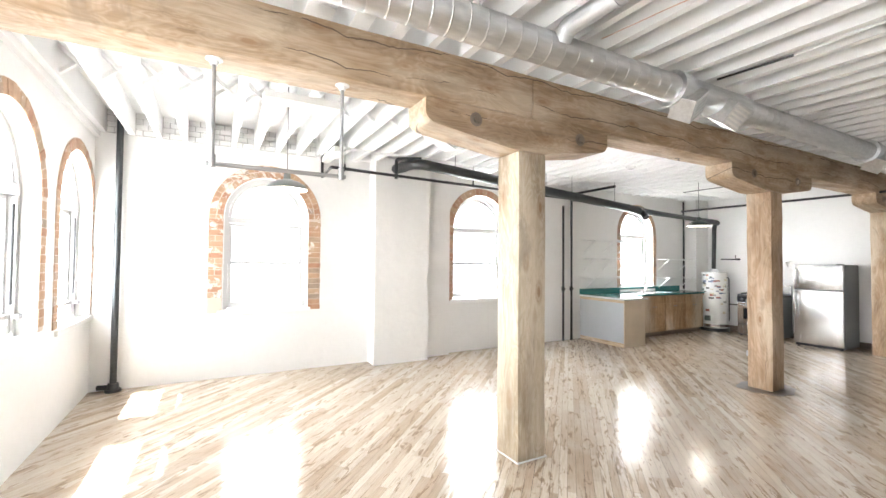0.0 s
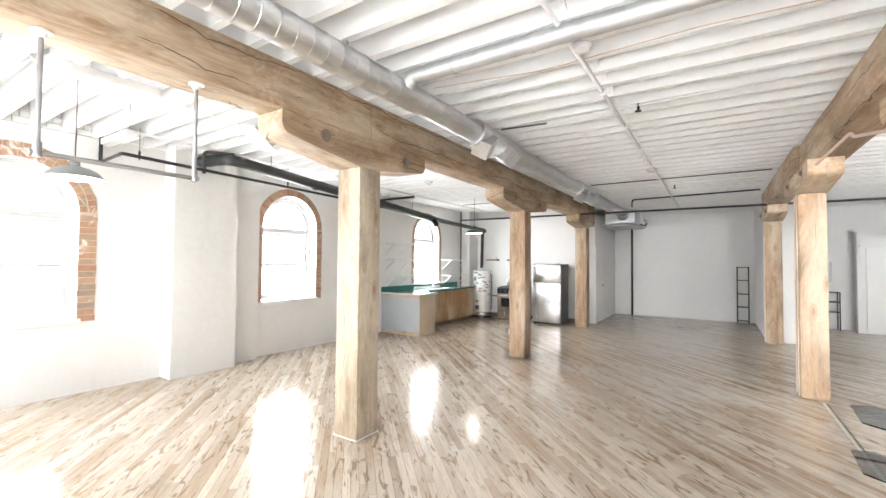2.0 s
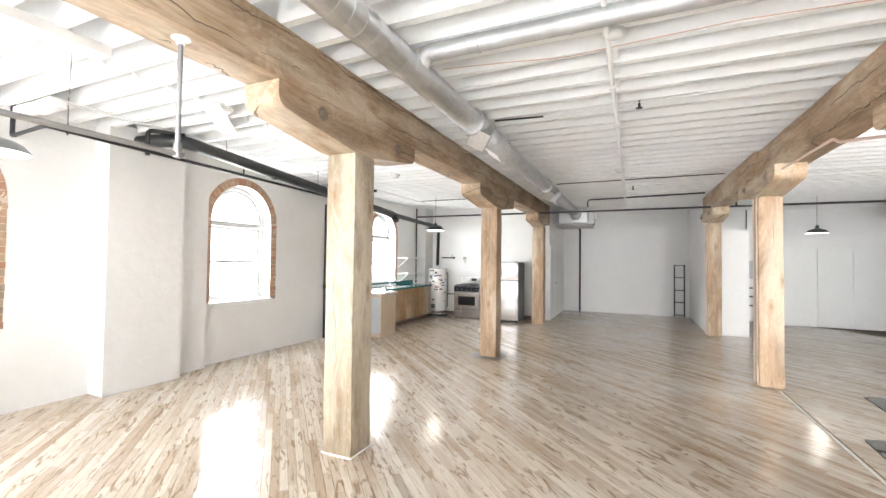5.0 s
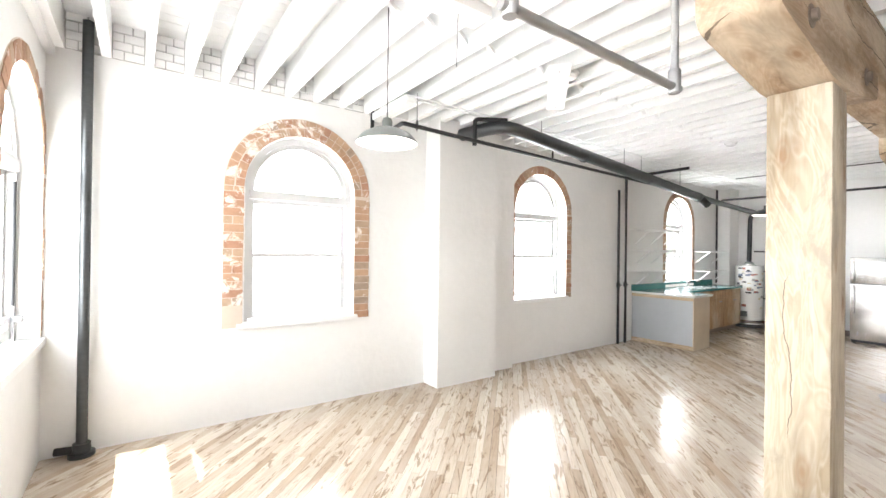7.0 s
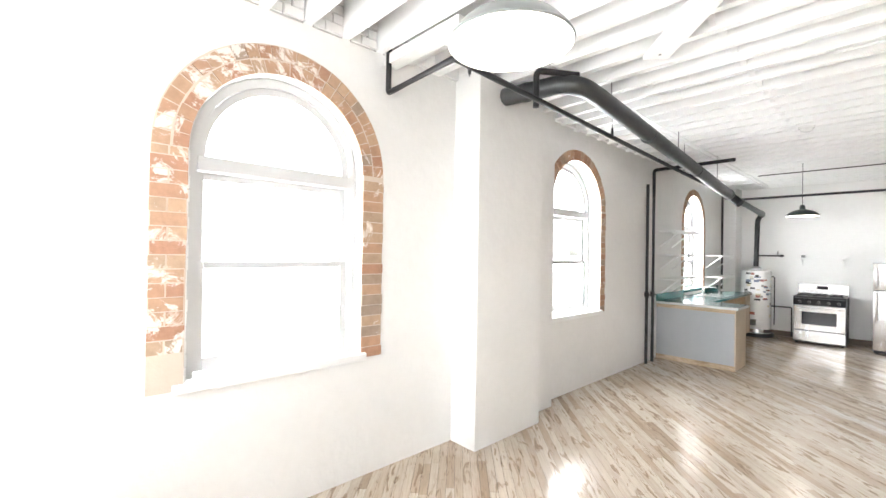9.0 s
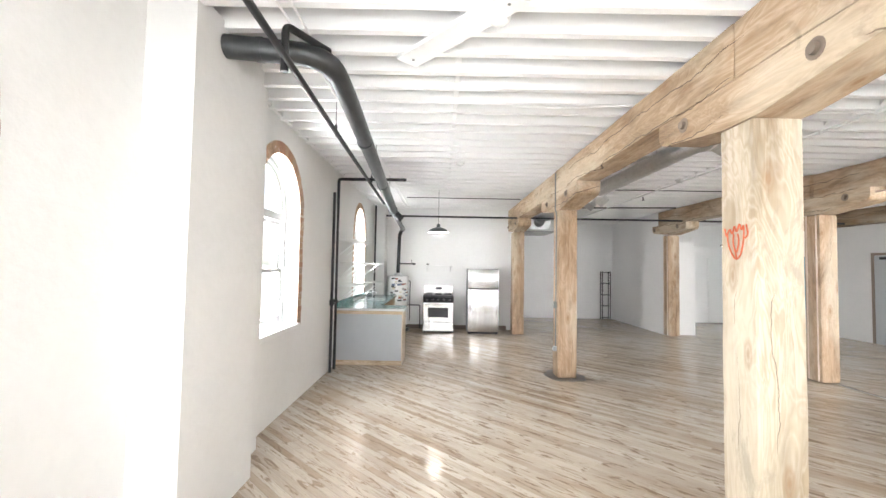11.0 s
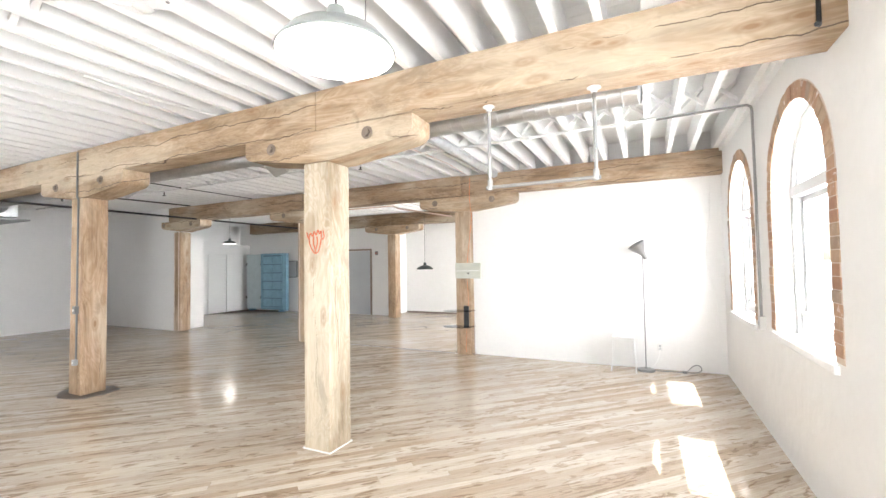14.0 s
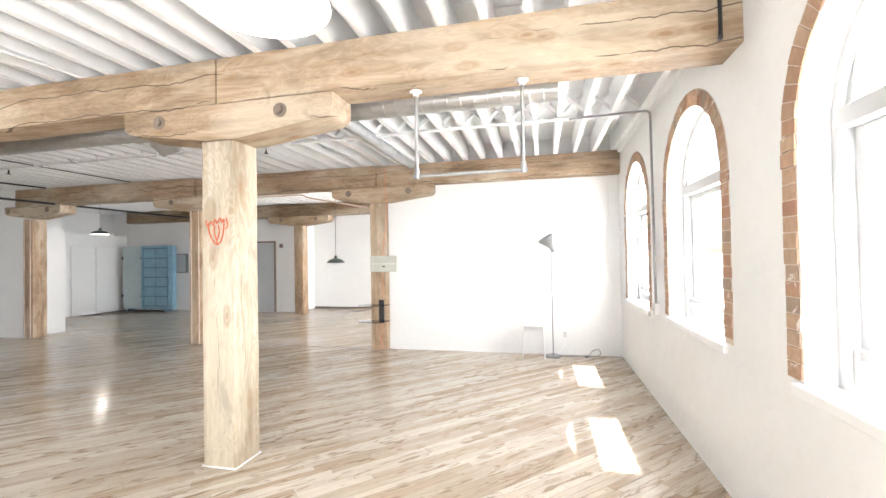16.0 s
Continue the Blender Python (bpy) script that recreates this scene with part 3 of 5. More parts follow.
def spiral_duct(x0, x1, y, z, r):
    d = thing("air_duct", (0, 0, 0), 0, "round spiral-seamed galvanised air duct hung beside the timber beam", "duct")
    bm, n, pitch = bmesh.new(), 32, 0.118
    rows, x = [], x0
    while x < x1 - 1e-6:
        for o, e in ((0.0, 0.0), (0.005, 0.0028), (0.010, 0.0), (0.018, 0.0), (pitch - 0.008, 0.0)):
            rows.append((x + o, r + e))
        x += pitch
    rows.append((x1, r))
    made = [[bm.verts.new((px, y + pr * math.cos(i * math.tau / n), z + pr * math.sin(i * math.tau / n))) for i in range(n)] for px, pr in rows]
    for s, t in zip(made, made[1:]):
        for j in range(n):
            bm.faces.new((s[j], s[(j + 1) % n], t[(j + 1) % n], t[j]))
    bm.faces.new(made[0]), bm.faces.new(made[-1])
    # a slight slant along the duct gives the seams their spiral lean
    for v in bm.verts:
        v.co.x += (v.co.y - y) * 0.10
    smooth(part("duct_body", bm, GALV, d), 30)
    return d


DUCT_Y, DUCT_Z, DUCT_R = 2.45, 2.985, 0.105
duct = spiral_duct(0.25, 12.0, DUCT_Y, DUCT_Z, DUCT_R)
for cx in (3.74, 7.55):
    smooth(part("collar", tube(bmesh.new(), [(cx - 0.05, DUCT_Y, DUCT_Z), (cx + 0.07, DUCT_Y, DUCT_Z)], 0.138, 32), GALV, duct), 40)
    smooth(part("sleeve", tube(bmesh.new(), [(cx + 0.07, DUCT_Y, DUCT_Z), (cx + 0.95, DUCT_Y, DUCT_Z)], 0.122, 32), GALV, duct), 40)
    for ox, oy, tilt in ((0.10, 0.03, -35), (0.62, 0.0, 12)):
        bm = B((-0.11, -0.09, -0.09), (0.11, 0.09, 0.10), 0.004)
        bm.transform(Matrix.Translation((cx + ox, DUCT_Y + oy - 0.08, DUCT_Z - 0.120)) @ Euler((radians(35), radians(tilt), 0)).to_matrix().to_4x4())
        reg = part("register", bm, GALV, duct)
        bm = bmesh.new()
        for k in range(5):
            box(bm, (-0.09, -0.094, -0.072 + k * 0.034), (0.09, -0.088, -0.055 + k * 0.034))
        bm.transform(Matrix.Translation((cx + ox, DUCT_Y + oy - 0.08, DUCT_Z - 0.120)) @ Euler((radians(35), radians(tilt), 0)).to_matrix().to_4x4())
        part("louvre", bm, WHITE_ENAMEL, reg, "pale louvre blades")
for hx in (1.9, 5.6, 9.5):
    part("strap", tube(bmesh.new(), [(hx, DUCT_Y, DUCT_Z + DUCT_R), (hx, DUCT_Y, DECK_Z - 0.01)], 0.006, 6), GALV, duct)
branch = thing("branch_duct", (0, 0, 0), 0, "small galvanised branch duct running under the joists", "duct")
smooth(part("duct_body", tube(bmesh.new(), bend([(2.47, 2.375, DUCT_Z + 0.02), (2.47, 2.33, 3.075), (2.47, 0.0, 3.072), (2.47, -0.42, 3.072)], 0.08), 0.060, 20), GALV_PALE, branch), 50)
for cy in (1.95, 1.35, 0.45):
    smooth(part("joint_ring", tube(bmesh.new(), [(2.47, cy - 0.012, 3.072), (2.47, cy + 0.012, 3.072)], 0.064, 20), GALV_PALE, branch), 50)

unit = thing("air_handler", (0, 0, 0), 0, "galvanised air handler box hung from the ceiling", "air handler")
part("casing", B((12.02, 2.15, 2.70), (12.85, 2.90, 3.08), 0.008), GALV, unit)
part("tray", B((11.75, 2.05, 2.62), (13.2, 2.98, 2.65), 0.004), GALV_DULL, unit)
part("inlet", tube(bmesh.new(), [(11.9, DUCT_Y, DUCT_Z), (12.1, DUCT_Y, 2.9)], 0.15, 24), GALV, unit)
part("drain_pipe", tube(bmesh.new(), bend([(12.6, 2.0, 3.12), (12.6, 2.0, 2.86), (12.95, 2.0, 2.80), (12.95, 2.0, 3.1)], 0.08), 0.028, 12), WHITE_ENAMEL, unit, "white plastic drain pipe")
part("gas_pipe", tube(bmesh.new(), bend([(12.85, 2.2, 2.74), (13.6, 2.1, 2.74), (13.9, 2.1, 2.84)], 0.05), 0.022, 10), BLACK, unit, "black iron gas pipe")
part("gas_pipe", tube(bmesh.new(), bend([(12.85, 2.35, 2.80), (13.9, 2.35, 2.80), (14.3, 2.58, 2.80)], 0.05), 0.022, 10), BLACK, unit, "black iron gas pipe")
pipe("drop_pipe", [(14.33, 2.58, 0.0), (14.33, 2.58, 2.83)], 0.030, BLACK, "black iron pipe dropping to the floor by the end wall")

# black flue from the pier to the water heater
flue = thing("flue_duct", (0, 0, 0), 0, "black steel flue pipe slung below the ceiling", "flue")
smooth(part("run", tube(bmesh.new(), bend([(3.04, 6.57, 3.035), (3.10, 5.92, 3.01), (3.55, 5.90, 2.965), (8.1, 6.05, 2.66)], 0.22, 8), 0.076, 24), DUCT_BLACK, flue), 50)
smooth(part("reducer", tube(bmesh.new(), [(8.08, 6.05, 2.66), (8.16, 6.055, 2.655), (8.30, 6.06, 2.65), (8.36, 6.06, 2.648)], [0.086, 0.086, 0.066, 0.064], 24), DUCT_BLACK, flue), 30)
part("damper", tube(bmesh.new(), [(8.20, 6.02, 2.62), (8.16, 5.90, 2.50)], 0.062, 16), BLACK, flue)
smooth(part("run", tube(bmesh.new(), [(8.34, 6.06, 2.648), (11.02, 6.13, 2.565), (11.12, 6.15, 2.55)], 0.060, 20), DUCT_BLACK, flue), 50)
smooth(part("drop", tube(bmesh.new(), bend([(11.06, 6.15, 2.54), (11.12, 6.22, 2.44), (11.12, 6.24, 1.44)], 0.10), 0.045, 18), BLACK, flue), 50)
for sx, sy, sz in ((3.062, 6.35, 3.027), (4.6, 5.935, 2.883), (6.3, 5.99, 2.775)):
    way = (0.06, -0.69, -0.015) if sx < 3.1 else (1, 0.026, -0.053)
    c = Vector((sx, sy, sz))
    w = Vector(way).normalized() * 0.02
    smooth(part("joint_band", tube(bmesh.new(), [c - w, c + w], 0.081, 24), DUCT_BLACK, flue), 50)
for hx, hy, hz in ((3.75, 5.93, 2.9), (5.6, 5.98, 2.8), (7.4, 6.03, 2.7)):
    part("hanger", tube(bmesh.new(), [(hx, hy, hz + 0.09), (hx, hy, JOIST_Z + 0.1)], 0.006, 6), LAMP_SILVER, flue)
pipe("elbow_pipe", [(2.86, 6.11, 2.79), (2.86, 6.11, 3.08), (3.10, 5.98, 3.085), (3.18, 5.93, 3.085)], 0.024, BLACK, "short black iron pipe fitting over the flue", radius=0.05)

# iron water and gas lines
pipe("iron_pipe", [(1.95, 6.80, 3.2), (1.95, 6.80, 2.84), (1.90, 6.04, 2.84), (7.9, 6.19, 2.74)], 0.021, BLACK, "thin black iron pipe turned along below the joists", radius=0.03)
for hx in (2.10, 4.2, 6.4):
    hook = thing("pipe_hanger", (hx, 6.10 + 0.0154 * (hx - 2.06), 2.785), 0, "small iron pipe hanger rod", "hanger", "pipe hangers")
    part("rod", tube(bmesh.new(), [(0, 0, 0.02), (0, 0, JOIST_Z + 0.05 - 2.785)], 0.005, 6), LAMP_SILVER, hook)
    part("turnbuckle", tube(bmesh.new(), [(0, 0, 0.03), (0, 0, 0.05), (0, 0, 0.12), (0, 0, 0.14)], [0.006, 0.013, 0.013, 0.006], 8), BLACK, hook)
pipe("cross_pipe", [(10.2, 6.45, 2.80), (10.2, -4.3, 2.80)], 0.022, BLACK, "long black iron pipe crossing the room under the beams")
pipe("cross_pipe", [(10.2, -0.9, 2.80), (10.0, -0.9, 2.80), (10.0, -0.9, 3.1)], 0.02, BLACK, "black iron riser on the long pipe", radius=0.02)
pipe("wall_pipe", [(6.80, 6.795, 0.0), (6.80, 6.795, 2.74)], 0.022, BLACK, "black iron pipe up the white wall", group="wall pipes")
pipe("wall_pipe", [(7.02, 6.79, 0.0), (7.02, 6.79, 2.99), (7.03, 5.72, 3.0)], 0.025, BLACK, "black iron pipe bending under the ceiling", group="wall pipes", radius=0.04)
pipe("wall_pipe", [(10.82, 6.79, 0.95), (10.82, 6.79, 3.12)], 0.021, BLACK, "black iron pipe above the counter", group="wall pipes")
for vx, vz in ((6.80, 1.05), (7.02, 1.05)):
    valve = thing("pipe_valve", (vx, 6.795, vz), 0, "small black valve on the wall pipe", "valve", "pipe valves")
    part("body", tube(bmesh.new(), [(0, 0, -0.04), (0, 0, 0.04)], 0.034, 10), BLACK, valve)
    part("lever", B((-0.07, -0.06, -0.01), (0.01, -0.04, 0.01), 0.003), BLACK, valve)
stack = thing("drain_stack", (-0.485, 6.78, 0), 0, "dark grey cast iron pipe in the wall corner", "pipe")
smooth(part("pipe", tube(bmesh.new(), [(0, 0, 0), (0, 0, 3.36)], 0.036, 16), DUCT_BLACK, stack), 50)
smooth(part("base_flange", tube(bmesh.new(), [(0, 0, 0), (0, 0, 0.03), (0, 0, 0.035), (0, 0, 0.10)], [0.085, 0.085, 0.06, 0.056], 16), DUCT_BLACK, stack), 30)
part("side_outlet", tube(bmesh.new(), [(0, 0, 0.05), (-0.16, 0.04, 0.05)], 0.03, 12), DUCT_BLACK, stack)

# galvanised trapeze under the beam
rail = thing("hanging_rail", (0, 3.20, 0), 0, "galvanised pipe rail hung from the timber beam", "pipe rail")
for rx in (0.53, 1.29):
    smooth(part("drop", tube(bmesh.new(), [(rx, 0, 2.17), (rx, 0, P_BOTTOM + 0.002)], 0.0125, 12), GALV_DULL, rail), 50)
    smooth(part("flange", lathe(bmesh.new(), [(0.0, 0.0), (0.046, 0.0), (0.047, -0.007), (0.026, -0.014), (0.020, -0.036), (0.0, -0.036)], 20, (rx, 0, P_BOTTOM)), WHITE_ENAMEL, rail), 40)
    smooth(part("elbow", tube(bmesh.new(), [(rx, 0, 2.222), (rx, 0, 2.218), (rx, 0, 2.150), (rx, 0, 2.145)], [0.018, 0.020, 0.020, 0.018], 12), GALV_DULL, rail), 40)
smooth(part("bar", tube(bmesh.new(), [(0.50, 0, 2.165), (1.32, 0, 2.165)], 0.0135, 12), GALV_DULL, rail), 50)

# ceiling fittings
for sx, sy in ((2.83, 4.81), (2.80, 1.12), (7.3, 1.2), (6.4, 4.9)):
    det = thing("smoke_detector", (sx, sy, JOIST_Z), 0, "round white smoke detector under the joists", "smoke detector", "smoke detectors")
    smooth(part("base", lathe(bmesh.new(), [(0.0, 0.01), (0.075, 0.01), (0.075, -0.012), (0.06, -0.016)], 24), WHITE_ENAMEL, det), 40)
    smooth(part("cap", lathe(bmesh.new(), [(0.058, -0.014), (0.055, -0.035), (0.04, -0.045), (0.0, -0.047)], 24), WHITE_ENAMEL, det), 40)
fixture = thing("ceiling_light", (1.28, 4.57, 0), 0, "white painted strip light box under the joists", "ceiling light")
part("housing", B((-0.35, -0.09, 3.075), (0.35, 0.09, 3.15), 0.006), WHITE_ENAMEL, fixture)
part("pull_chain", tube(bmesh.new(), [(0.15, 0, 3.075), (0.15, 0.01, 2.75)], 0.003, 6), LAMP_SILVER, fixture)
part("end_cap", B((-0.36, -0.095, 3.07), (-0.345, 0.095, 3.155), 0.002), WHITE_ENAMEL, fixture)
strip = thing("ceiling_light", (2.0, 6.45, 0), 0, "long white strip light near the window wall", "ceiling light")
part("housing", B((-0.06, -0.40, 3.06), (0.06, 0.38, 3.138), 0.006), WHITE_ENAMEL, strip)
part("end_cap", B((-0.062, 0.38, 3.058), (0.062, 0.392, 3.14), 0.002), WHITE_ENAMEL, strip)
for k, cy in enumerate((6.10, 6.02)):
    pipe("cable_run", [(2.02, cy, 3.118), (10.9, cy - 0.02, 3.118)], 0.008, WHITE_WIRE, "thin white cable run under the joists", "cable", group="cable runs")
brace = thing("ceiling_brace", (0, 0, 0), 0, "white painted diagonal plank nailed under the joists", "brace")
bm = B((-0.52, -0.09, 0), (0.52, 0.09, 0.028), 0.003)
bm.transform(Matrix.Translation((2.98, 5.07, 3.104)) @ Matrix.Rotation(radians(41.5), 4, "Z"))
part("plank", bm, CEIL, brace)
bm = bmesh.new()
for k in (-0.44, 0.44):
    c = Matrix.Rotation(radians(41.5), 4, "Z") @ Vector((k, 0.0, 0))
    tube(bm, [(2.98 + c.x, 5.07 + c.y, 3.100), (2.98 + c.x, 5.07 + c.y, 3.106)], 0.010, 8)
tagged(part("nail_head", bm, LAMP_SILVER, brace), kind="stuff")
pipe("conduit", [(WEST + 0.2, 1.16, 3.115), (13.9, 1.16, 3.115)], 0.018, CEIL, "white painted sprinkler conduit under the joists", "conduit")
for x in range(0, 13):
    hd = thing("conduit_clip", (0.4 + x * 1.08, 1.16, 3.11), 0, "white painted hanger clip on the conduit", "clip", "conduit clips")
    part("strap", B((-0.015, -0.03, -0.03), (0.015, 0.03, 0.035), 0.004), CEIL, hd)
for pts, m, lab in (([(2.84, 2.38, 3.125), (2.90, 1.9, 3.118), (3.00, 1.45, 3.12), (2.95, 1.0, 3.116), (2.92, 0.4, 3.12), (3.0, -0.45, 3.125)], FADED, "thin faded orange cable stapled across the joists"),
                    ([(4.18, 2.36, 3.125), (4.22, 1.85, 3.12)], BLACK, "short black conduit across the joists"),
                    ([(4.22, 1.85, 3.12), (4.08, -0.45, 3.12)], CEIL, "white painted conduit across the joists"),
                    ([(4.18, 4.5, 3.118), (4.20, 3.98, 3.118), (4.1, 3.45, 3.12)], CEIL, "white cable looping under the joists"),
                    ([(6.56, 5.9, 3.12), (6.68, 4.2, 3.12), (6.5, 3.45, 3.12)], CEIL, "thin white conduit under the joists"),
                    ([(6.0, 2.36, 3.12), (6.0, -0.4, 3.12)], CEIL, "white painted conduit across the joists"),
                    ([(8.2, 2.36, 3.12), (8.15, -0.4, 3.12)], BLACK, "thin dark conduit under the joists"),
                    ([(9.4, 5.9, 3.11), (9.4, 3.45, 3.11)], BLACK, "thin dark conduit under the joists")):
    pipe("conduit", pts, 0.0032 if m is FADED else 0.009, m, lab, "conduit", group="ceiling conduits")
pipe("conduit", [(10.6, 2.0, 2.95), (10.6, 2.0, 3.12), (10.3, -0.4, 3.12)], 0.016, BLACK, "dark iron conduit near the duct", "conduit")


# ---- lamps ----
def pendant(at, material, top, label, r=0.205, watts=2.2):
    """A shallow enamelled shade on a cord; at is the middle of the rim."""
    l = thing("pendant_lamp", at, 0, label, "pendant lamp", "pendant lamps")
    smooth(part("shade", lathe(bmesh.new(), [(r, 0.0), (r + 0.004, 0.006), (r * 0.97, 0.022), (r * 0.80, 0.062), (r * 0.55, 0.088), (r * 0.28, 0.102), (0.04, 0.112), (0.034, 0.112)], 40), material, l), 60)
    smooth(part("lining", lathe(bmesh.new(), [(r - 0.002, 0.002), (r * 0.95, 0.020), (r * 0.78, 0.058), (r * 0.53, 0.083), (r * 0.27, 0.097), (0.0, 0.104)], 40), LAMP_INSIDE if watts else WHITE_ENAMEL, l, "bright white enamel lining"), 60)
    smooth(part("socket", lathe(bmesh.new(), [(0.036, 0.108), (0.036, 0.15), (0.028, 0.172), (0.012, 0.178), (0.0, 0.178)], 20), material, l), 40)
    part("cord", tube(bmesh.new(), [(0, 0, 0.175), (0, 0, top - at[2])], 0.004, 6), BLACK, l, "thin dark cord")
    if watts:
        lit = new("lamp_light", bpy.data.lights.new("lamp_light", "POINT"))
        lit.data.energy, lit.data.shadow_soft_size, lit.data.color = watts, 0.10, (1.0, 0.95, 0.88)
        lit.location = (at[0], at[1], at[2] - 0.03)
    bulb = part("bulb", lathe(bmesh.new(), [(0.0, 0.012), (0.028, 0.022), (0.036, 0.048), (0.022, 0.085), (0.016, 0.10)], 16), glow("lit_bulb", (1.0, 0.95, 0.86), LAMP_LIGHT) if watts else WHITE_ENAMEL, l, "round bulb")
    smooth(bulb, 80)
    return l


pendant((1.21, 5.06, 2.335), LAMP_GREY, DECK_Z + 0.002, "grey enamelled pendant lamp, lit, on a thin cord")
pendant((8.77, 5.21, 2.31), LAMP_DARK, DECK_Z + 0.002, "dark enamelled pendant lamp, lit, over the kitchen floor")
pendant((5.18, -3.0, 1.47), LAMP_DARK, DECK_Z + 0.002, "dark enamelled pendant lamp hanging low on a long cord", watts=0.0)
pendant((12.0, -2.8, 2.33), LAMP_DARK, DECK_Z + 0.002, "dark enamelled pendant lamp, lit, before the closet")


# ---- kitchen ----
def cabinet_front(owner, u0, u1, z0, z1, x_or_y, face):
    """A flat framed door on the given plane; face is 'x-' or 'y-'."""
    bm = bmesh.new()
    if face == "y-":
        box(bm, (u0, x_or_y - 0.019, z0), (u1, x_or_y, z1), 0.003)
        for a, b, c, d in ((u0, z0, u0 + 0.05, z1), (u1 - 0.05, z0, u1, z1), (u0 + 0.05, z0, u1 - 0.05, z0 + 0.05), (u0 + 0.05, z1 - 0.05, u1 - 0.05, z1)):
            if z1 - z0 > 0.25:
                box(bm, (a, x_or_y - 0.024, b), (c, x_or_y - 0.019, d))
    return part("door" if z1 - z0 > 0.25 else "drawer_front", bm, CABINET_WOOD, owner)


pen = thing("peninsula_cabinet", (7.33, 5.76, 0), 0, "kitchen peninsula with grey laminate back and pale wood trim", "cabinet")
part("body", B((0.02, 0.02, 0.02), (0.60, 1.085, 0.88)), CABINET_WOOD, pen)
part("back_panel", B((0.0, 0.012, 0.075), (0.019, 1.085, 0.825), 0.001), GREY_PANEL, pen, "grey laminate panel")
part("base_trim", B((-0.006, 0.005, 0.0), (0.019, 1.085, 0.073), 0.003), PALE_WOOD, pen, "pale wood base strip")
part("top_trim", B((-0.006, 0.005, 0.827), (0.019, 1.085, 0.882), 0.003), PALE_WOOD, pen, "pale wood top strip")
part("end_panel", B((0.0, 0.0, 0.0), (0.60, 0.018, 0.882), 0.002), END_WOOD, pen, "pale wood end panel")
part("toe_kick", B((0.602, 0.03, 0.0), (0.61, 0.44, 0.10)), BASE_BROWN, pen)
top = thing("worktop", (0, 0, 0), 0, "teal laminate kitchen worktop with upstand", "worktop")
bm = prism(bmesh.new(), [(7.30, 5.73), (7.96, 5.73), (7.96, 6.22), (10.70, 6.22), (10.70, 6.842), (7.30, 6.842)], "z", 0.884, 0.922)
part("slab", bm, TEAL, top)
part("upstand", B((7.31, 6.824, 0.922), (10.70, 6.848, 1.035), 0.003), TEAL, top)
part("edge_strip", prism(bmesh.new(), [(7.294, 5.724), (7.966, 5.724), (7.966, 5.73), (7.30, 5.73), (7.30, 6.842), (7.294, 6.842)], "z", 0.886, 0.920), plain("pale_aluminium_edge", (0.60, 0.62, 0.60), 0.35), top, "pale worktop edging")
dish = thing("dishwasher", (7.95, 6.26, 0), 0, "dark grey built-in dishwasher under the worktop", "dishwasher")
part("body", B((0.0, 0.02, 0.09), (0.60, 0.57, 0.88)), FRIDGE_GREY, dish)
part("door", B((0.005, 0.0, 0.10), (0.595, 0.02, 0.73), 0.004), DARK_GLASS, dish, "black dishwasher door")
part("control_panel", B((0.005, -0.004, 0.735), (0.595, 0.02, 0.875), 0.004), FRIDGE_GREY, dish)
part("plinth", B((0.005, 0.07, 0.0), (0.595, 0.09, 0.09)), BLACK, dish)
for k, (u0, u1) in enumerate(((8.555, 9.265), (9.27, 9.98), (9.985, 10.69))):
    cab = thing("base_cabinet", (0, 0, 0), 0, "oak veneered kitchen base cabinet with drawer and doors", "cabinet", "kitchen base cabinets")
    part("carcass", B((u0, 6.27, 0.10), (u1, 6.84, 0.88)), CABINET_WOOD, cab)
    part("toe_kick", B((u0, 6.34, 0.0), (u1, 6.36, 0.10)), BASE_BROWN, cab)
    m = (u0 + u1) / 2
    for a, b in ((u0 + 0.01, m - 0.003), (m + 0.003, u1 - 0.01)):
        door = cabinet_front(cab, a, b, 0.12, 0.70, 6.27, "y-")
        cabinet_front(cab, a, b, 0.715, 0.865, 6.27, "y-")
        part("knob", tube(bmesh.new(), [(b - 0.035 if a < m - 0.1 else a + 0.035, 6.252, 0.64), (b - 0.035 if a < m - 0.1 else a + 0.035, 6.225, 0.64)], 0.011, 10), LAMP_SILVER, door)
sink = thing("kitchen_sink", (9.2, 6.52, 0.922), 0, "stainless kitchen sink set in the teal worktop", "sink")
bm = bmesh.new()
for a, b in (((-0.40, -0.24, 0), (0.40, -0.20, 0.008)), ((-0.40, 0.14, 0), (0.40, 0.24, 0.008)), ((-0.40, -0.20, 0), (-0.36, 0.14, 0.008)), ((0.36, -0.20, 0), (0.40, 0.14, 0.008)), ((-0.02, -0.20, 0), (0.02, 0.14, 0.008))):
    box(bm, a, b, 0.002)
part("rim", bm, STEEL, sink)
for sx in (-0.19, 0.19):
    part("basin", B((sx - 0.17, -0.20, 0.001), (sx + 0.17, 0.14, 0.003)), STEEL, sink)
faucet = thing("faucet", (9.2, 6.70, 0.93), 0, "chrome kitchen faucet behind the sink", "faucet")
part("base", B((-0.11, -0.025, 0), (0.11, 0.025, 0.02), 0.008), CHROME, faucet)
smooth(part("spout", tube(bmesh.new(), bend([(0, 0, 0.02), (0, 0, 0.13), (0.05, -0.20, 0.15), (0.05, -0.21, 0.12)], 0.05), 0.013, 12), CHROME, faucet), 50)
smooth(part("lever", tube(bmesh.new(), [(0.03, 0, 0.06), (0.16, 0.0, 0.14)], [0.012, 0.008], 10), CHROME, faucet), 50)


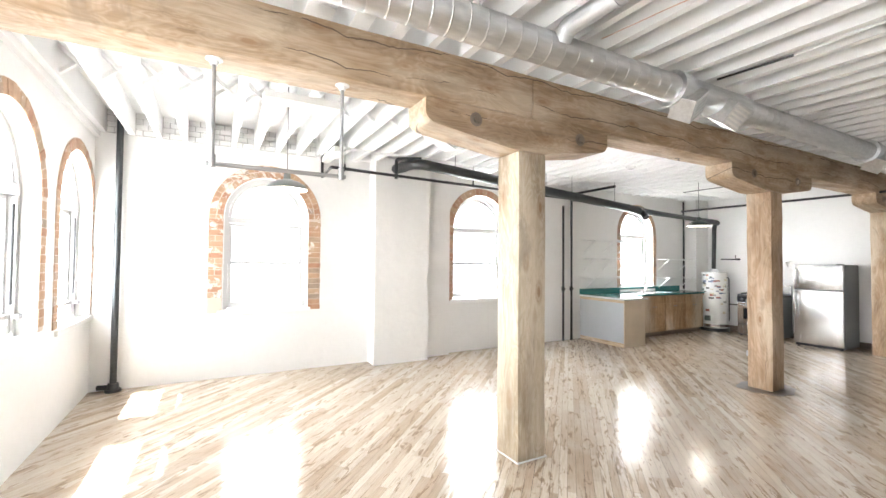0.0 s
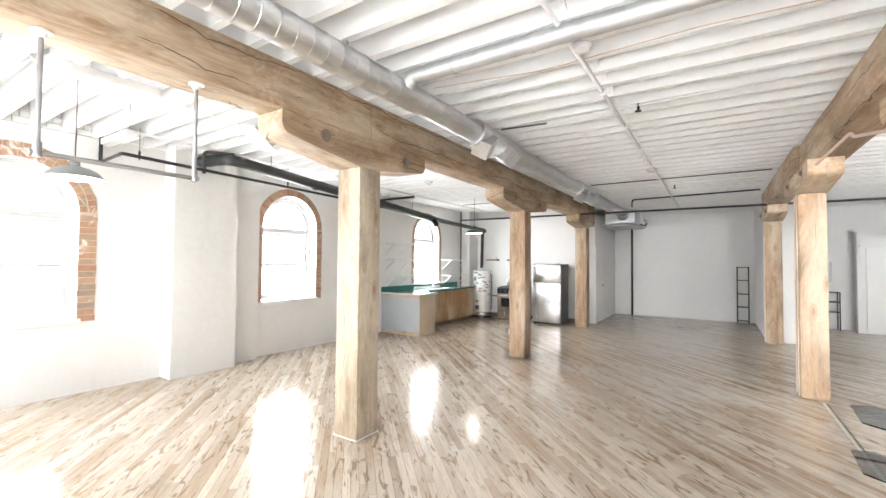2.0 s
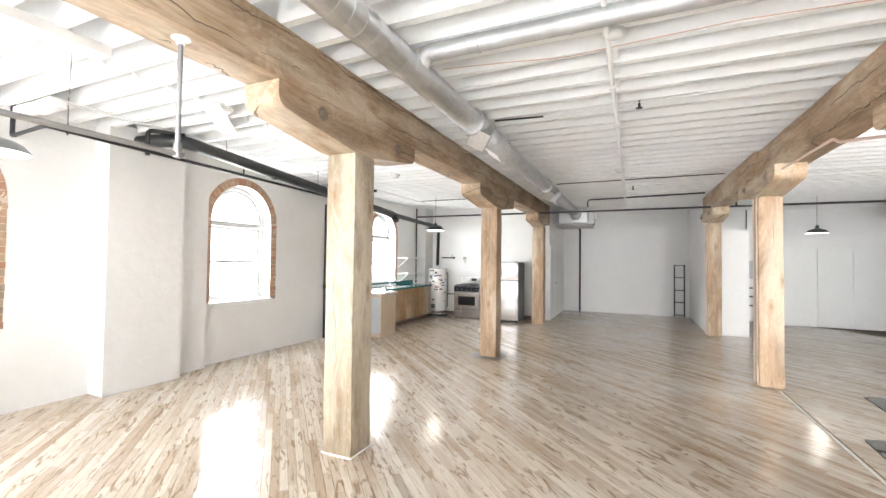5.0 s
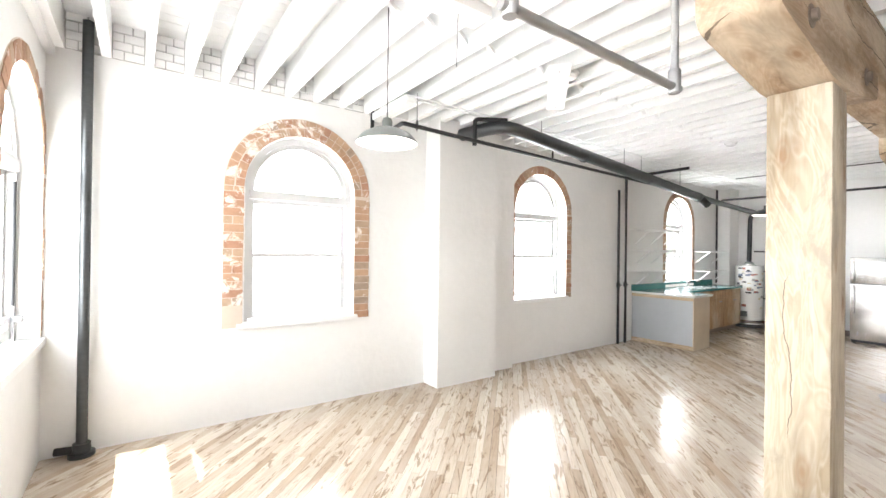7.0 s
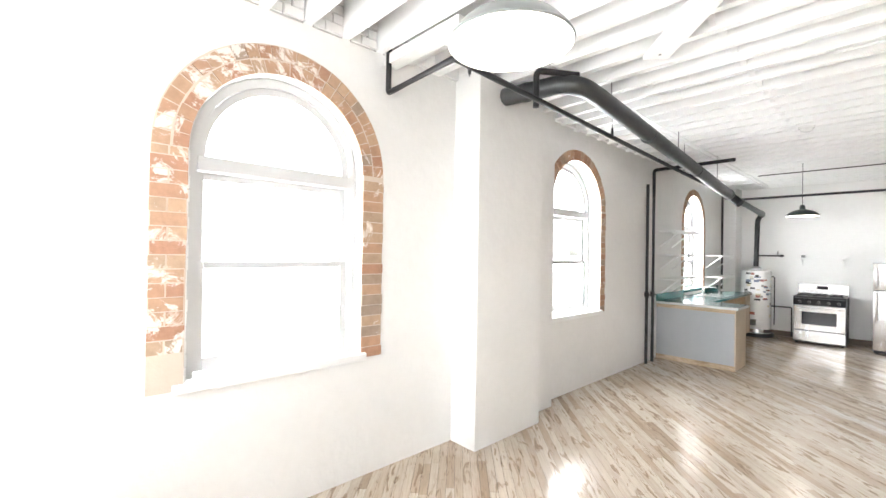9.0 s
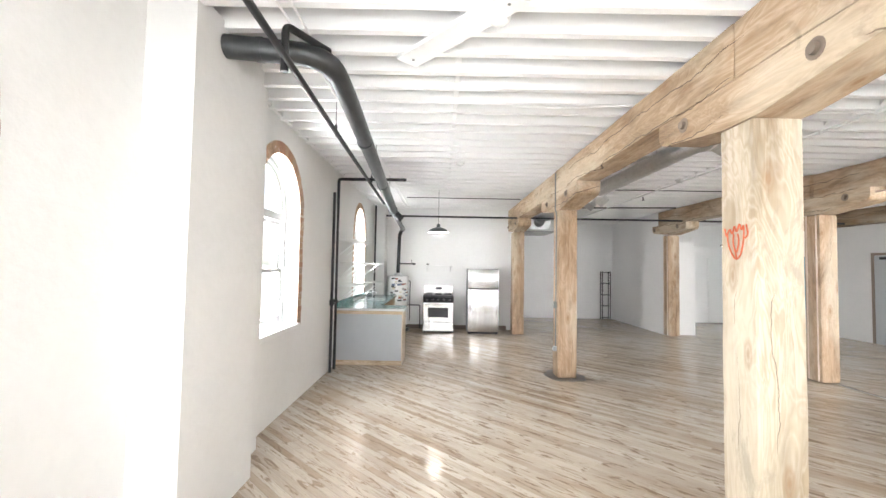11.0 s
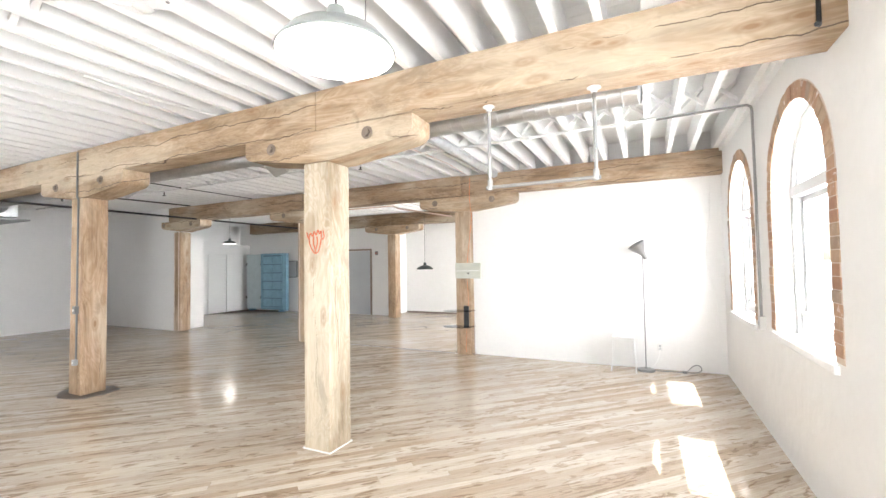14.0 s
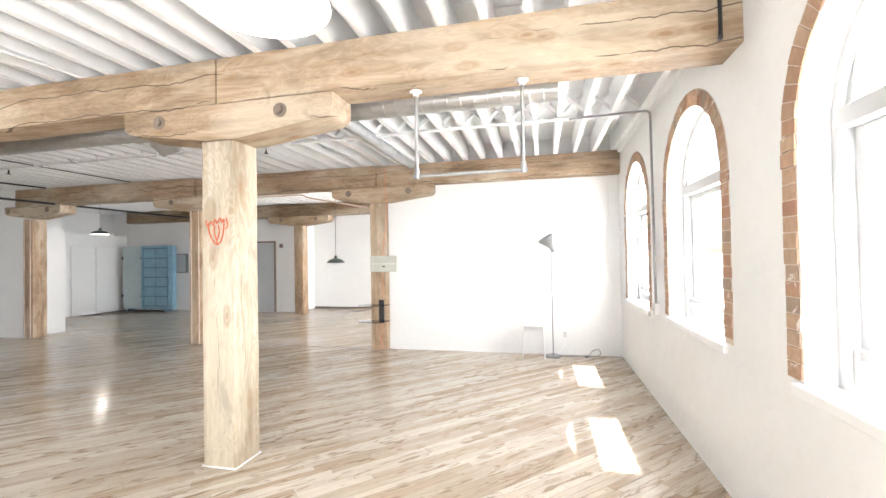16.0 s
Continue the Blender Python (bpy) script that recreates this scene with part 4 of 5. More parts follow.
def wire_shelf(x0, x1, z, brackets):
    s = thing("wire_shelf", (0, 0, 0), 0, "white coated wire shelf on angled wall brackets", "shelf", "wire shelves")
    bm = bmesh.new()
    for k in range(9):
        tube(bm, [(x0, 6.842 - 0.29 * k / 8, z), (x1, 6.842 - 0.29 * k / 8, z)], 0.0034 if k not in (0, 8) else 0.006, 6)
    tube(bm, [(x0, 6.552, z - 0.03), (x1, 6.552, z - 0.03)], 0.004, 5)
    n = int((x1 - x0) / 0.12)
    for k in range(n + 1):
        u = x0 + (x1 - x0) * k / n
        tube(bm, [(u, 6.842, z - 0.004), (u, 6.552, z - 0.004), (u, 6.552, z - 0.03)], 0.0025, 5)
    tagged(part("grid", bm, WHITE_WIRE, s), kind="stuff")
    for u in brackets:
        part("bracket", tube(bmesh.new(), [(u, 6.849, z - 0.26), (u, 6.58, z - 0.035), (u, 6.56, z - 0.012)], 0.012, 8), WHITE_WIRE, s)
        part("arm", B((u - 0.008, 6.56, z - 0.022), (u + 0.008, 6.849, z - 0.006)), WHITE_WIRE, s)
    return s


for z in (2.06, 1.68, 1.28):
    wire_shelf(7.22, 8.58, z, (7.45, 8.0, 8.5))
for z in (1.68, 1.25):
    wire_shelf(9.80, 10.95, z, (9.9, 10.75))

heater = thing("water_heater", (11.13, 6.24, 0), 0, "white tank water heater covered with stickers", "water heater")
smooth(part("tank", lathe(bmesh.new(), [(0.0, 0.07), (0.262, 0.07), (0.265, 0.09), (0.265, 1.35), (0.255, 1.375), (0.0, 1.385)], 40), WHITE_ENAMEL, heater), 40)
smooth(part("pan", lathe(bmesh.new(), [(0.0, 0.0), (0.31, 0.0), (0.315, 0.075), (0.305, 0.075), (0.30, 0.01)], 40), DUCT_BLACK, heater, "dark drip pan"), 40)
smooth(part("lower_band", lathe(bmesh.new(), [(0.267, 0.09), (0.268, 0.16), (0.266, 0.16)], 40), STEEL, heater), 40)
smooth(part("draft_hood", lathe(bmesh.new(), [(0.10, 1.385), (0.10, 1.42), (0.055, 1.46), (0.0, 1.46)], 24), GALV, heater), 40)
part("thermostat", B((-0.30, -0.06, 0.24), (-0.255, 0.06, 0.36), 0.006), FRIDGE_GREY, heater)
part("relief_pipe", tube(bmesh.new(), bend([(0.05, -0.25, 1.25), (0.05, -0.31, 1.25), (0.05, -0.31, 0.25)], 0.03), 0.011, 8), BLACK, heater, "thin dark relief pipe")
rng = random.Random(8)
stick = [plain("sticker_red", (0.36, 0.13, 0.10)), plain("sticker_black", (0.04, 0.04, 0.045)), plain("sticker_blue", (0.16, 0.20, 0.28)), plain("sticker_cream", (0.62, 0.56, 0.42)), plain("sticker_grey", (0.35, 0.35, 0.34))]
for k in range(44):
    a, z = radians(rng.uniform(150, 275)), rng.uniform(0.78, 1.33) if k < 38 else rng.uniform(0.35, 0.8)
    w, hgt = rng.uniform(0.05, 0.12), rng.uniform(0.02, 0.055)
    bm = bmesh.new()
    lo = [bm.verts.new((0.267 * math.cos(a + s * w / 0.53), 0.267 * math.sin(a + s * w / 0.53), z - hgt / 2)) for s in (-1, 0, 1)]
    hi = [bm.verts.new((0.267 * math.cos(a + s * w / 0.53), 0.267 * math.sin(a + s * w / 0.53), z + hgt / 2)) for s in (-1, 0, 1)]
    for i in (0, 1):
        bm.faces.new((lo[i], lo[i + 1], hi[i + 1], hi[i]))
    part("sticker", bm, stick[k % 5], heater)

stove = thing("stove", (10.83, 4.82, 0), 0, "stainless steel gas range with black oven window", "stove")
part("body", B((0.02, 0.0, 0.03), (0.66, 0.76, 0.90), 0.004), FRIDGE_GREY, stove)
oven = part("oven_door", B((-0.015, 0.008, 0.27), (0.02, 0.752, 0.74), 0.006), STEEL, stove)
part("oven_window", B((-0.019, 0.13, 0.38), (-0.014, 0.63, 0.62), 0.002), DARK_GLASS, oven, "dark glass window")
smooth(part("handle", tube(bmesh.new(), bend([(-0.012, 0.07, 0.69), (-0.06, 0.08, 0.69), (-0.06, 0.68, 0.69), (-0.012, 0.69, 0.69)], 0.03), 0.012, 10), STEEL, oven), 50)
part("drawer", B((-0.012, 0.008, 0.05), (0.02, 0.752, 0.255), 0.006), STEEL, stove)
part("control_panel", B((-0.012, 0.0, 0.75), (0.03, 0.76, 0.875), 0.006), DARK_GLASS, stove, "black knob panel")
for k in range(5):
    smooth(part("knob", tube(bmesh.new(), [(-0.012, 0.10 + k * 0.14, 0.81), (-0.045, 0.10 + k * 0.14, 0.81)], [0.026, 0.021], 14), BLACK, stove), 40)
part("cooktop", B((0.0, 0.0, 0.88), (0.62, 0.76, 0.915), 0.006), BLACK, stove, "black cooktop")
for gy in (0.05, 0.29, 0.53):
    bm = bmesh.new()
    for a, b in (((0.05, gy, 0.915), (0.57, gy + 0.012, 0.945)), ((0.05, gy + 0.168, 0.915), (0.57, gy + 0.18, 0.945)), ((0.05, gy, 0.933), (0.062, gy + 0.18, 0.945)), ((0.558, gy, 0.933), (0.57, gy + 0.18, 0.945)), ((0.30, gy, 0.933), (0.312, gy + 0.18, 0.945)), ((0.05, gy + 0.084, 0.933), (0.57, gy + 0.096, 0.945))):
        box(bm, a, b)
    part("grate", bm, BLACK, stove, "cast iron grate")
back = part("backguard", B((0.60, 0.0, 0.915), (0.66, 0.76, 1.13), 0.006), STEEL, stove)
part("display", B((0.596, 0.30, 1.03), (0.601, 0.46, 1.09), 0.001), DARK_GLASS, back, "dark display")
for fy in (0.05, 0.71):
    part("foot", tube(bmesh.new(), [(0.06, fy, 0.0), (0.06, fy, 0.035)], 0.02, 10), BLACK, stove)

fridge = thing("refrigerator", (10.68, 3.72, 0), 0, "stainless top-freezer refrigerator with dark grey sides", "refrigerator")
part("body", B((0.055, 0.0, 0.03), (0.70, 0.76, 1.585), 0.008), FRIDGE_GREY, fridge)
for nm, z0, z1 in (("door", 0.06, 1.10), ("freezer_door", 1.112, 1.58)):
    d = smooth(part(nm, B((0.0, 0.003, z0), (0.052, 0.757, z1), 0.012), STEEL, fridge), 40)
    hz = (0.55, 1.06) if nm == "door" else (1.15, 1.50)
    smooth(part("handle", tube(bmesh.new(), bend([(0.0, 0.71, hz[0]), (-0.05, 0.71, hz[0] + 0.02), (-0.05, 0.71, hz[1] - 0.02), (0.0, 0.71, hz[1])], 0.03), 0.012, 10), STEEL, d), 50)
part("hinge_cover", B((0.01, 0.02, 1.585), (0.12, 0.10, 1.605), 0.006), FRIDGE_GREY, fridge)
part("grille", B((0.04, 0.02, 0.012), (0.06, 0.74, 0.055), 0.003), BLACK, fridge)
for fy in (0.06, 0.38, 0.70):
    part("foot", tube(bmesh.new(), [(0.06, fy, 0.0), (0.06, fy, 0.03)], 0.02, 10), BLACK, fridge)
ws = thing("wall_shelf", (11.49, 4.83, 1.64), 0, "narrow white wall shelf above the stove", "shelf")
part("board", B((-0.15, 0.0, 0.0), (0.0, 0.76, 0.02), 0.003), TRIM, ws)
for by in (0.06, 0.68):
    bm = prism(bmesh.new(), [(0.0, 0.0), (-0.12, 0.0), (-0.04, -0.06), (0.0, -0.14)], "y", by, by + 0.02)
    part("bracket", bm, TRIM, ws)
jar = thing("small_box", (11.40, 5.50, 1.662), 0, "small dark box standing on the wall shelf", "box")
part("body", B((-0.03, -0.03, 0), (0.03, 0.03, 0.05), 0.004), FRIDGE_GREY, jar)
pipe("gas_stub", [(11.45, 6.25, 1.69), (11.45, 5.82, 1.69)], 0.016, BLACK, "short black gas pipe on the kitchen wall")
valve = thing("pipe_valve", (11.45, 5.86, 1.69), 0, "small black shut-off valve on the gas pipe", "valve", "pipe valves")
part("body", tube(bmesh.new(), [(0, -0.03, 0), (0, 0.03, 0)], 0.026, 10), BLACK, valve)
part("stem", tube(bmesh.new(), [(0, 0.06, 0), (0, 0.06, 0.10)], 0.008, 8), BLACK, valve)
pipe("gas_line", [(11.42, 6.05, 0.62), (11.42, 5.68, 0.62), (11.42, 5.68, 0.02)], 0.014, BLACK, "black gas pipe bent to the floor behind the stove", radius=0.03)
tagged(part("baseboard", B((KITCHEN_X - 0.012, 3.42, 0.002), (KITCHEN_X, 6.55, 0.11), 0.002), BASE_BROWN), "brown vinyl base strip along the kitchen wall", "baseboard", kind="structure")

# ---- far rooms ----
dd = tagged(new("door_1"), "pair of plain grey steel doors in a grey frame", "door", kind="structure")
DY = -5.10
bm = bmesh.new()
for a, b in (((8.24, DY, 0), (8.30, DY + 0.03, 2.13)), ((10.30, DY, 0), (10.36, DY + 0.03, 2.13)), ((8.30, DY, 2.07), (10.30, DY + 0.03, 2.13))):
    box(bm, a, b, 0.004)
part("door_frame", bm, plain("brown_frame_paint", (0.27, 0.21, 0.17), 0.5), dd)
for a, b, hx in ((8.31, 9.295, 9.22), (9.305, 10.29, 9.38)):
    leaf = part("leaf", B((a, DY, 0.01), (b, DY + 0.022, 2.06), 0.003), DOOR_GREY, dd)
    part("handle", tube(bmesh.new(), bend([(hx, DY + 0.022, 1.0), (hx, DY + 0.06, 1.0), (hx + (0.10 if hx > 9.3 else -0.10), DY + 0.06, 1.0)], 0.02), 0.010, 8), STEEL, leaf)
    part("lock", tube(bmesh.new(), [(hx, DY + 0.022, 1.12), (hx, DY + 0.032, 1.12)], 0.028, 12), STEEL, leaf)
part("closer", B((9.85, DY + 0.022, 1.97), (10.12, DY + 0.08, 2.03), 0.006), BLACK, dd)
alarm = thing("alarm_box", (8.05, DY, 1.98), 0, "small dark alarm box on the entry wall", "alarm")
part("body", B((-0.05, 0.0, -0.06), (0.05, 0.04, 0.06), 0.006), FRIDGE_GREY, alarm)
part("lens", B((-0.03, 0.04, -0.03), (0.03, 0.052, 0.02), 0.004), stick[0], alarm)
d2 = tagged(new("door_2"), "plain white interior door, closed", "door", kind="structure")
part("leaf", B((11.75, 3.075, 0.01), (12.5, 3.10, 2.02), 0.003), TRIM, d2)
bm = bmesh.new()
for a, b in (((11.68, 3.07, 0), (11.748, 3.10, 2.09)), ((12.502, 3.07, 0), (12.57, 3.10, 2.09)), ((11.748, 3.07, 2.022), (12.502, 3.10, 2.09))):
    box(bm, a, b, 0.003)
part("door_frame", bm, TRIM, d2)
part("knob", tube(bmesh.new(), [(12.43, 3.075, 1.0), (12.43, 3.03, 1.0)], [0.015, 0.026], 12), STEEL, d2)

arm = thing("armoire", (0, 0, 0), 0, "tall blue painted armoire with an open panelled door", "armoire")
part("body", B((11.85, -5.08, 0.08), (13.55, -4.72, 2.05), 0.006), BLUE_PALE, arm)
part("side_door", B((12.80, -4.718, 0.10), (13.54, -4.69, 2.03), 0.004), BLUE_PALE, arm, "pale grey-blue plain door")
# The slab's dark blue shows between the panels as painted groove shade.
blue = part("panel_door", B((11.64, -4.715, 0.08), (12.76, -4.675, 2.07), 0.005), BLUE_GROOVE_SHADE, arm, "bright blue panelled door")
for i in range(2):
    for j in range(6):
        x0, z0 = 11.76 + i * 0.455, 0.20 + j * 0.298
        part("panel", B((x0, -4.678, z0), (x0 + 0.43, -4.650, z0 + 0.268), 0.006), BLUE, blue)
for a, b in (((11.645, -4.678, 0.085), (11.735, -4.645, 2.065)), ((12.67, -4.678, 0.085), (12.755, -4.645, 2.065)), ((11.74, -4.678, 0.085), (12.665, -4.645, 0.175)), ((11.74, -4.678, 2.005), (12.665, -4.645, 2.065))):
    part("door_rail", B(a, b, 0.005), BLUE, blue)
part("edge_post", B((11.56, -4.80, 0.06), (11.63, -4.66, 2.06), 0.004), BLUE, arm)
for hz in (0.45, 1.65):
    for hx in (12.78, 13.52):
        part("hinge", B((hx - 0.012, -4.70, hz), (hx + 0.012, -4.655, hz + 0.09), 0.003), BLACK, arm)
for fx in (11.9, 13.4):
    part("foot", B((fx, -5.0, 0.0), (fx + 0.10, -4.75, 0.08), 0.01), BLUE, arm)

rack = thing("ladder_rack", (14.30, -0.27, 0), 0, "narrow black metal ladder rack against the end wall", "rack")
for ry in (-0.13, 0.13):
    for rx in (-0.10, 0.06):
        part("upright", B((rx - 0.012, ry - 0.012, 0.0), (rx + 0.012, ry + 0.012, 1.56), 0.002), BLACK, rack)
for rz in (0.06, 0.44, 0.80, 1.18, 1.54):
    part("shelf", B((-0.11, -0.118, rz - 0.01), (0.07, 0.118, rz + 0.01), 0.002), BLACK, rack)
tv = thing("wall_panel", (11.6, -5.10, 1.2), 0, "dark electrical panel on the far wall", "electrical panel")
part("box", B((-0.2, 0.0, 0.0), (0.2, 0.09, 0.6), 0.006), FRIDGE_GREY, tv)
part("cover", B((-0.17, 0.09, 0.03), (0.17, 0.10, 0.57), 0.003), DOOR_GREY, tv)
tagged(part("baseboard", B((WEST, SOUTH, 0.0), (7.54, SOUTH + 0.012, 0.05)), BASE_BROWN), "thin dark base strip", "baseboard", kind="structure")

# ---- studio corner ----
fl = thing("floor_lamp", (0.29, -0.62, 0), 0, "slim grey metal floor lamp with a tilted shade", "floor lamp")
smooth(part("base", lathe(bmesh.new(), [(0.0, 0.0), (0.118, 0.0), (0.12, 0.012), (0.11, 0.03), (0.02, 0.036), (0.012, 0.06), (0.0, 0.06)], 36), LAMP_SILVER, fl), 40)
smooth(part("pole", tube(bmesh.new(), [(0, 0, 0.03), (0, 0.0, 1.66)], 0.0075, 10), FRIDGE_GREY, fl), 50)
bm = lathe(bmesh.new(), [(0.030, -0.09), (0.034, -0.02), (0.050, 0.03), (0.095, 0.10), (0.125, 0.165), (0.122, 0.165), (0.090, 0.10), (0.044, 0.03), (0.0, 0.02)], 32)
bm.transform(Matrix.Translation((0.0, 0.02, 1.70)) @ Euler((radians(-12), radians(32), 0)).to_matrix().to_4x4())
smooth(part("shade", bm, LAMP_SILVER, fl), 60)
smooth(part("joint", tube(bmesh.new(), [(0, -0.02, 1.66), (0, 0.03, 1.67)], 0.016, 12), LAMP_SILVER, fl), 50)
pipe("lamp_cord", [(0.18, -0.62, 0.012), (-0.05, -0.66, 0.010), (-0.22, -0.64, 0.012), (-0.30, -0.70, 0.10), (-0.38, -0.68, 0.13), (-0.42, -0.66, 0.06), (-0.33, -0.64, 0.015), (-0.20, -0.66, 0.012)], 0.0055, FRIDGE_GREY, "coiled dark lamp cord lying on the floor", "cord", radius=0.08)
dim = thing("cord_switch", (-0.20, -0.65, 0.0), 0, "small dark foot switch on the lamp cord", "switch")
part("body", B((-0.03, -0.02, 0.0), (0.03, 0.02, 0.035), 0.01), FRIDGE_GREY, dim)
tab = thing("side_table", (0.58, -0.58, 0), 0, "small white metal side table with thin legs", "side table")
part("tabletop", B((-0.15, -0.15, 0.478), (0.15, 0.15, 0.492), 0.004), TRIM, tab)
for lx in (-1, 1):
    for ly in (-1, 1):
        part("leg", tube(bmesh.new(), [(lx * 0.165, ly * 0.15, 0.0), (lx * 0.14, ly * 0.135, 0.48)], 0.008, 8), TRIM, tab)
out = thing("wall_outlet", (0.10, -0.785, 0.32), 0, "white wall outlet above the floor", "outlet")
part("plate", B((-0.035, 0.0, -0.055), (0.035, 0.008, 0.055), 0.002), WHITE_ENAMEL, out)
for oz in (-0.025, 0.02):
    part("socket", B((-0.014, 0.008, oz - 0.012), (0.014, 0.011, oz + 0.012), 0.002), GREY_PANEL, out)
pipe("plug_cord", [(0.10, -0.77, 0.30), (0.12, -0.73, 0.15), (0.22, -0.66, 0.02)], 0.004, WHITE_WIRE, "thin white cord from the outlet to the lamp", "cord", radius=0.08)
pipe("wall_cable", [(-0.60, -0.77, 2.72), (-0.58, -0.77, 2.1), (-0.50, -0.77, 1.7), (-0.56, -0.77, 1.3), (-0.64, -0.77, 0.95), (-0.63, -0.77, 0.65)], 0.006, WHITE_WIRE, "loose white cable hanging in the wall corner", "cable", radius=0.2)
pipe("wall_conduit", [(0.1, 1.21, 3.095), (WEST + 0.03, 1.36, 3.07), (WEST + 0.03, 1.40, 1.02)], 0.012, LAMP_SILVER, "thin grey conduit turning down between the windows", "conduit", radius=0.06)
jb = thing("junction_box", (WEST, 1.40, 1.0), 0, "white switch box under the conduit", "switch box")
part("box", B((0.0, -0.04, -0.06), (0.05, 0.04, 0.06), 0.004), WHITE_ENAMEL, jb)
part("switch", B((0.05, -0.01, -0.02), (0.058, 0.01, 0.02), 0.002), GREY_PANEL, jb)
strap = thing("beam_strap", (0, 0, 0), 0, "black iron strap at the beam end", "strap")
bm = bmesh.new()
tube(bm, bend([(WEST + 0.12, P_Y + 0.165, JOIST_Z), (WEST + 0.12, P_Y + 0.165, P_BOTTOM + 0.03), (WEST + 0.17, P_Y + 0.30, P_BOTTOM - 0.02)], 0.03), 0.012, 8)
part("bar", bm, BLACK, strap)

board = thing("mounting_board", (3.05, Q_Y + 0.007, 1.47), 0, "pale grey-green board screwed to the post", "board")
part("plank", B((-0.235, 0.0, -0.135), (0.235, 0.045, 0.135), 0.006), plain("pale_green_grey_paint", (0.56, 0.57, 0.50), 0.6, 0.18, 5), board)
part("slot", B((-0.03, 0.045, -0.055), (0.01, 0.049, -0.035)), BLACK, board)
part("ridge", B((-0.22, 0.045, -0.005), (0.22, 0.050, 0.004), 0.002), WHITE_ENAMEL, board)
sh = thing("glass_shelf_unit", (3.10, Q_Y + 0.005, 0), 0, "two smoked glass shelves on a black wall bracket", "shelf")
part("bracket", B((-0.045, 0.0, 0.47), (0.045, 0.035, 0.86), 0.004), BLACK, sh)
for sz in (0.515, 0.785):
    bm = prism(bmesh.new(), [(-0.17, 0.03), (0.20, 0.03), (0.34, 0.20), (0.30, 0.31), (-0.05, 0.33), (-0.15, 0.22)], "z", sz - 0.004, sz + 0.004)
    part("glass", bm, SMOKED, sh, "smoked glass shelf")
    part("arm", B((-0.03, 0.03, sz - 0.012), (0.03, 0.10, sz - 0.005), 0.002), BLACK, sh)
pipe("orange_cord", [(2.985, Q_Y + 0.045, 3.1), (3.0, Q_Y + 0.045, 2.72), (2.96, Q_Y + 0.045, 2.40), (3.06, Q_Y + 0.010, 1.75), (3.07, Q_Y + 0.010, 1.61)], 0.004, ORANGE, "thin orange cord running down the post", "cord", radius=0.1)
pipe("orange_cord", [(3.08, Q_Y + 0.010, 1.33), (3.06, Q_Y + 0.010, 0.9), (3.10, Q_Y + 0.010, 0.5), (3.12, Q_Y + 0.010, 0.05)], 0.003, ORANGE, "thin orange cord running down the post", "cord", radius=0.1)
pipe("post_conduit", [(6.79, P_Y + 0.152, 0.46), (6.79, P_Y + 0.152, 2.49), (6.79, P_Y + 0.168, 2.53), (6.79, P_Y + 0.168, 3.1)], 0.011, FRIDGE_GREY, "thin dark conduit fixed to the post", "conduit", radius=0.02)
for bz, hh in ((1.08, 0.05), (0.42, 0.035)):
    sw = thing("switch_box", (6.79, P_Y + 0.142, bz), 0, "small switch box on the post conduit", "switch box", "post switch boxes")
    part("box", B((-0.03, 0.0, -hh), (0.03, 0.045, hh), 0.004), GREY_PANEL if bz < 1 else FRIDGE_GREY, sw)
    part("toggle", B((-0.006, 0.045, -0.012), (0.006, 0.056, 0.012), 0.002), WHITE_ENAMEL, sw)

# red crayon drawing on the post: an open flame-topped heart
mark = thing("crayon_drawing", (2.845, P_Y + 0.146, 1.82), 0, "red crayon heart with flames drawn on the post", "drawing")
for pts in ([(-0.075, 0.03), (-0.07, -0.03), (-0.03, -0.10), (0.0, -0.125), (0.035, -0.10), (0.06, -0.03), (0.065, 0.04)],
            [(-0.075, 0.03), (-0.055, 0.07), (-0.03, 0.02), (-0.015, 0.09), (0.005, 0.03), (0.03, 0.10), (0.045, 0.04), (0.065, 0.085), (0.065, 0.04)],
            [(-0.02, 0.03), (-0.028, -0.02), (-0.005, -0.08), (0.002, -0.115)], [(0.015, 0.03), (0.025, -0.02), (0.005, -0.08)],
            [(0.085, 0.08), (0.10, 0.02), (0.075, 0.0)], [(-0.10, 0.07), (-0.085, 0.02)]):
    part("stroke", tube(bmesh.new(), bend([(-u, 0.002, w) for u, w in pts], 0.03), 0.0045, 6), RED_CHALK, mark)
for px, py in ((2.845, P_Y),):
    ring_ob = thing("post_base_strip", (px, py, 0), 0, "pale sealant strip round the post foot", "sealant strip")
    for a, b in (((-0.152, -0.152, 0.0), (0.152, -0.143, 0.012)), ((-0.152, 0.143, 0.0), (0.152, 0.152, 0.012)), ((-0.152, -0.143, 0.0), (-0.143, 0.143, 0.012)), ((0.143, -0.143, 0.0), (0.152, 0.143, 0.012))):
        part("strip", B(a, b, 0.002), WHITE_ENAMEL, ring_ob)
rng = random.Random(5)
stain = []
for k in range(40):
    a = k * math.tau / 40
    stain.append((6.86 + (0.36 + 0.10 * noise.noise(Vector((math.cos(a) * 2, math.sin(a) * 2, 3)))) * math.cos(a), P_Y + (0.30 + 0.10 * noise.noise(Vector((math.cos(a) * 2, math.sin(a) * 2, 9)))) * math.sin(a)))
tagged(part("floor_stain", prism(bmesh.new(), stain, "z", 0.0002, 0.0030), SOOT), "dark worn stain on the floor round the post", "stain")

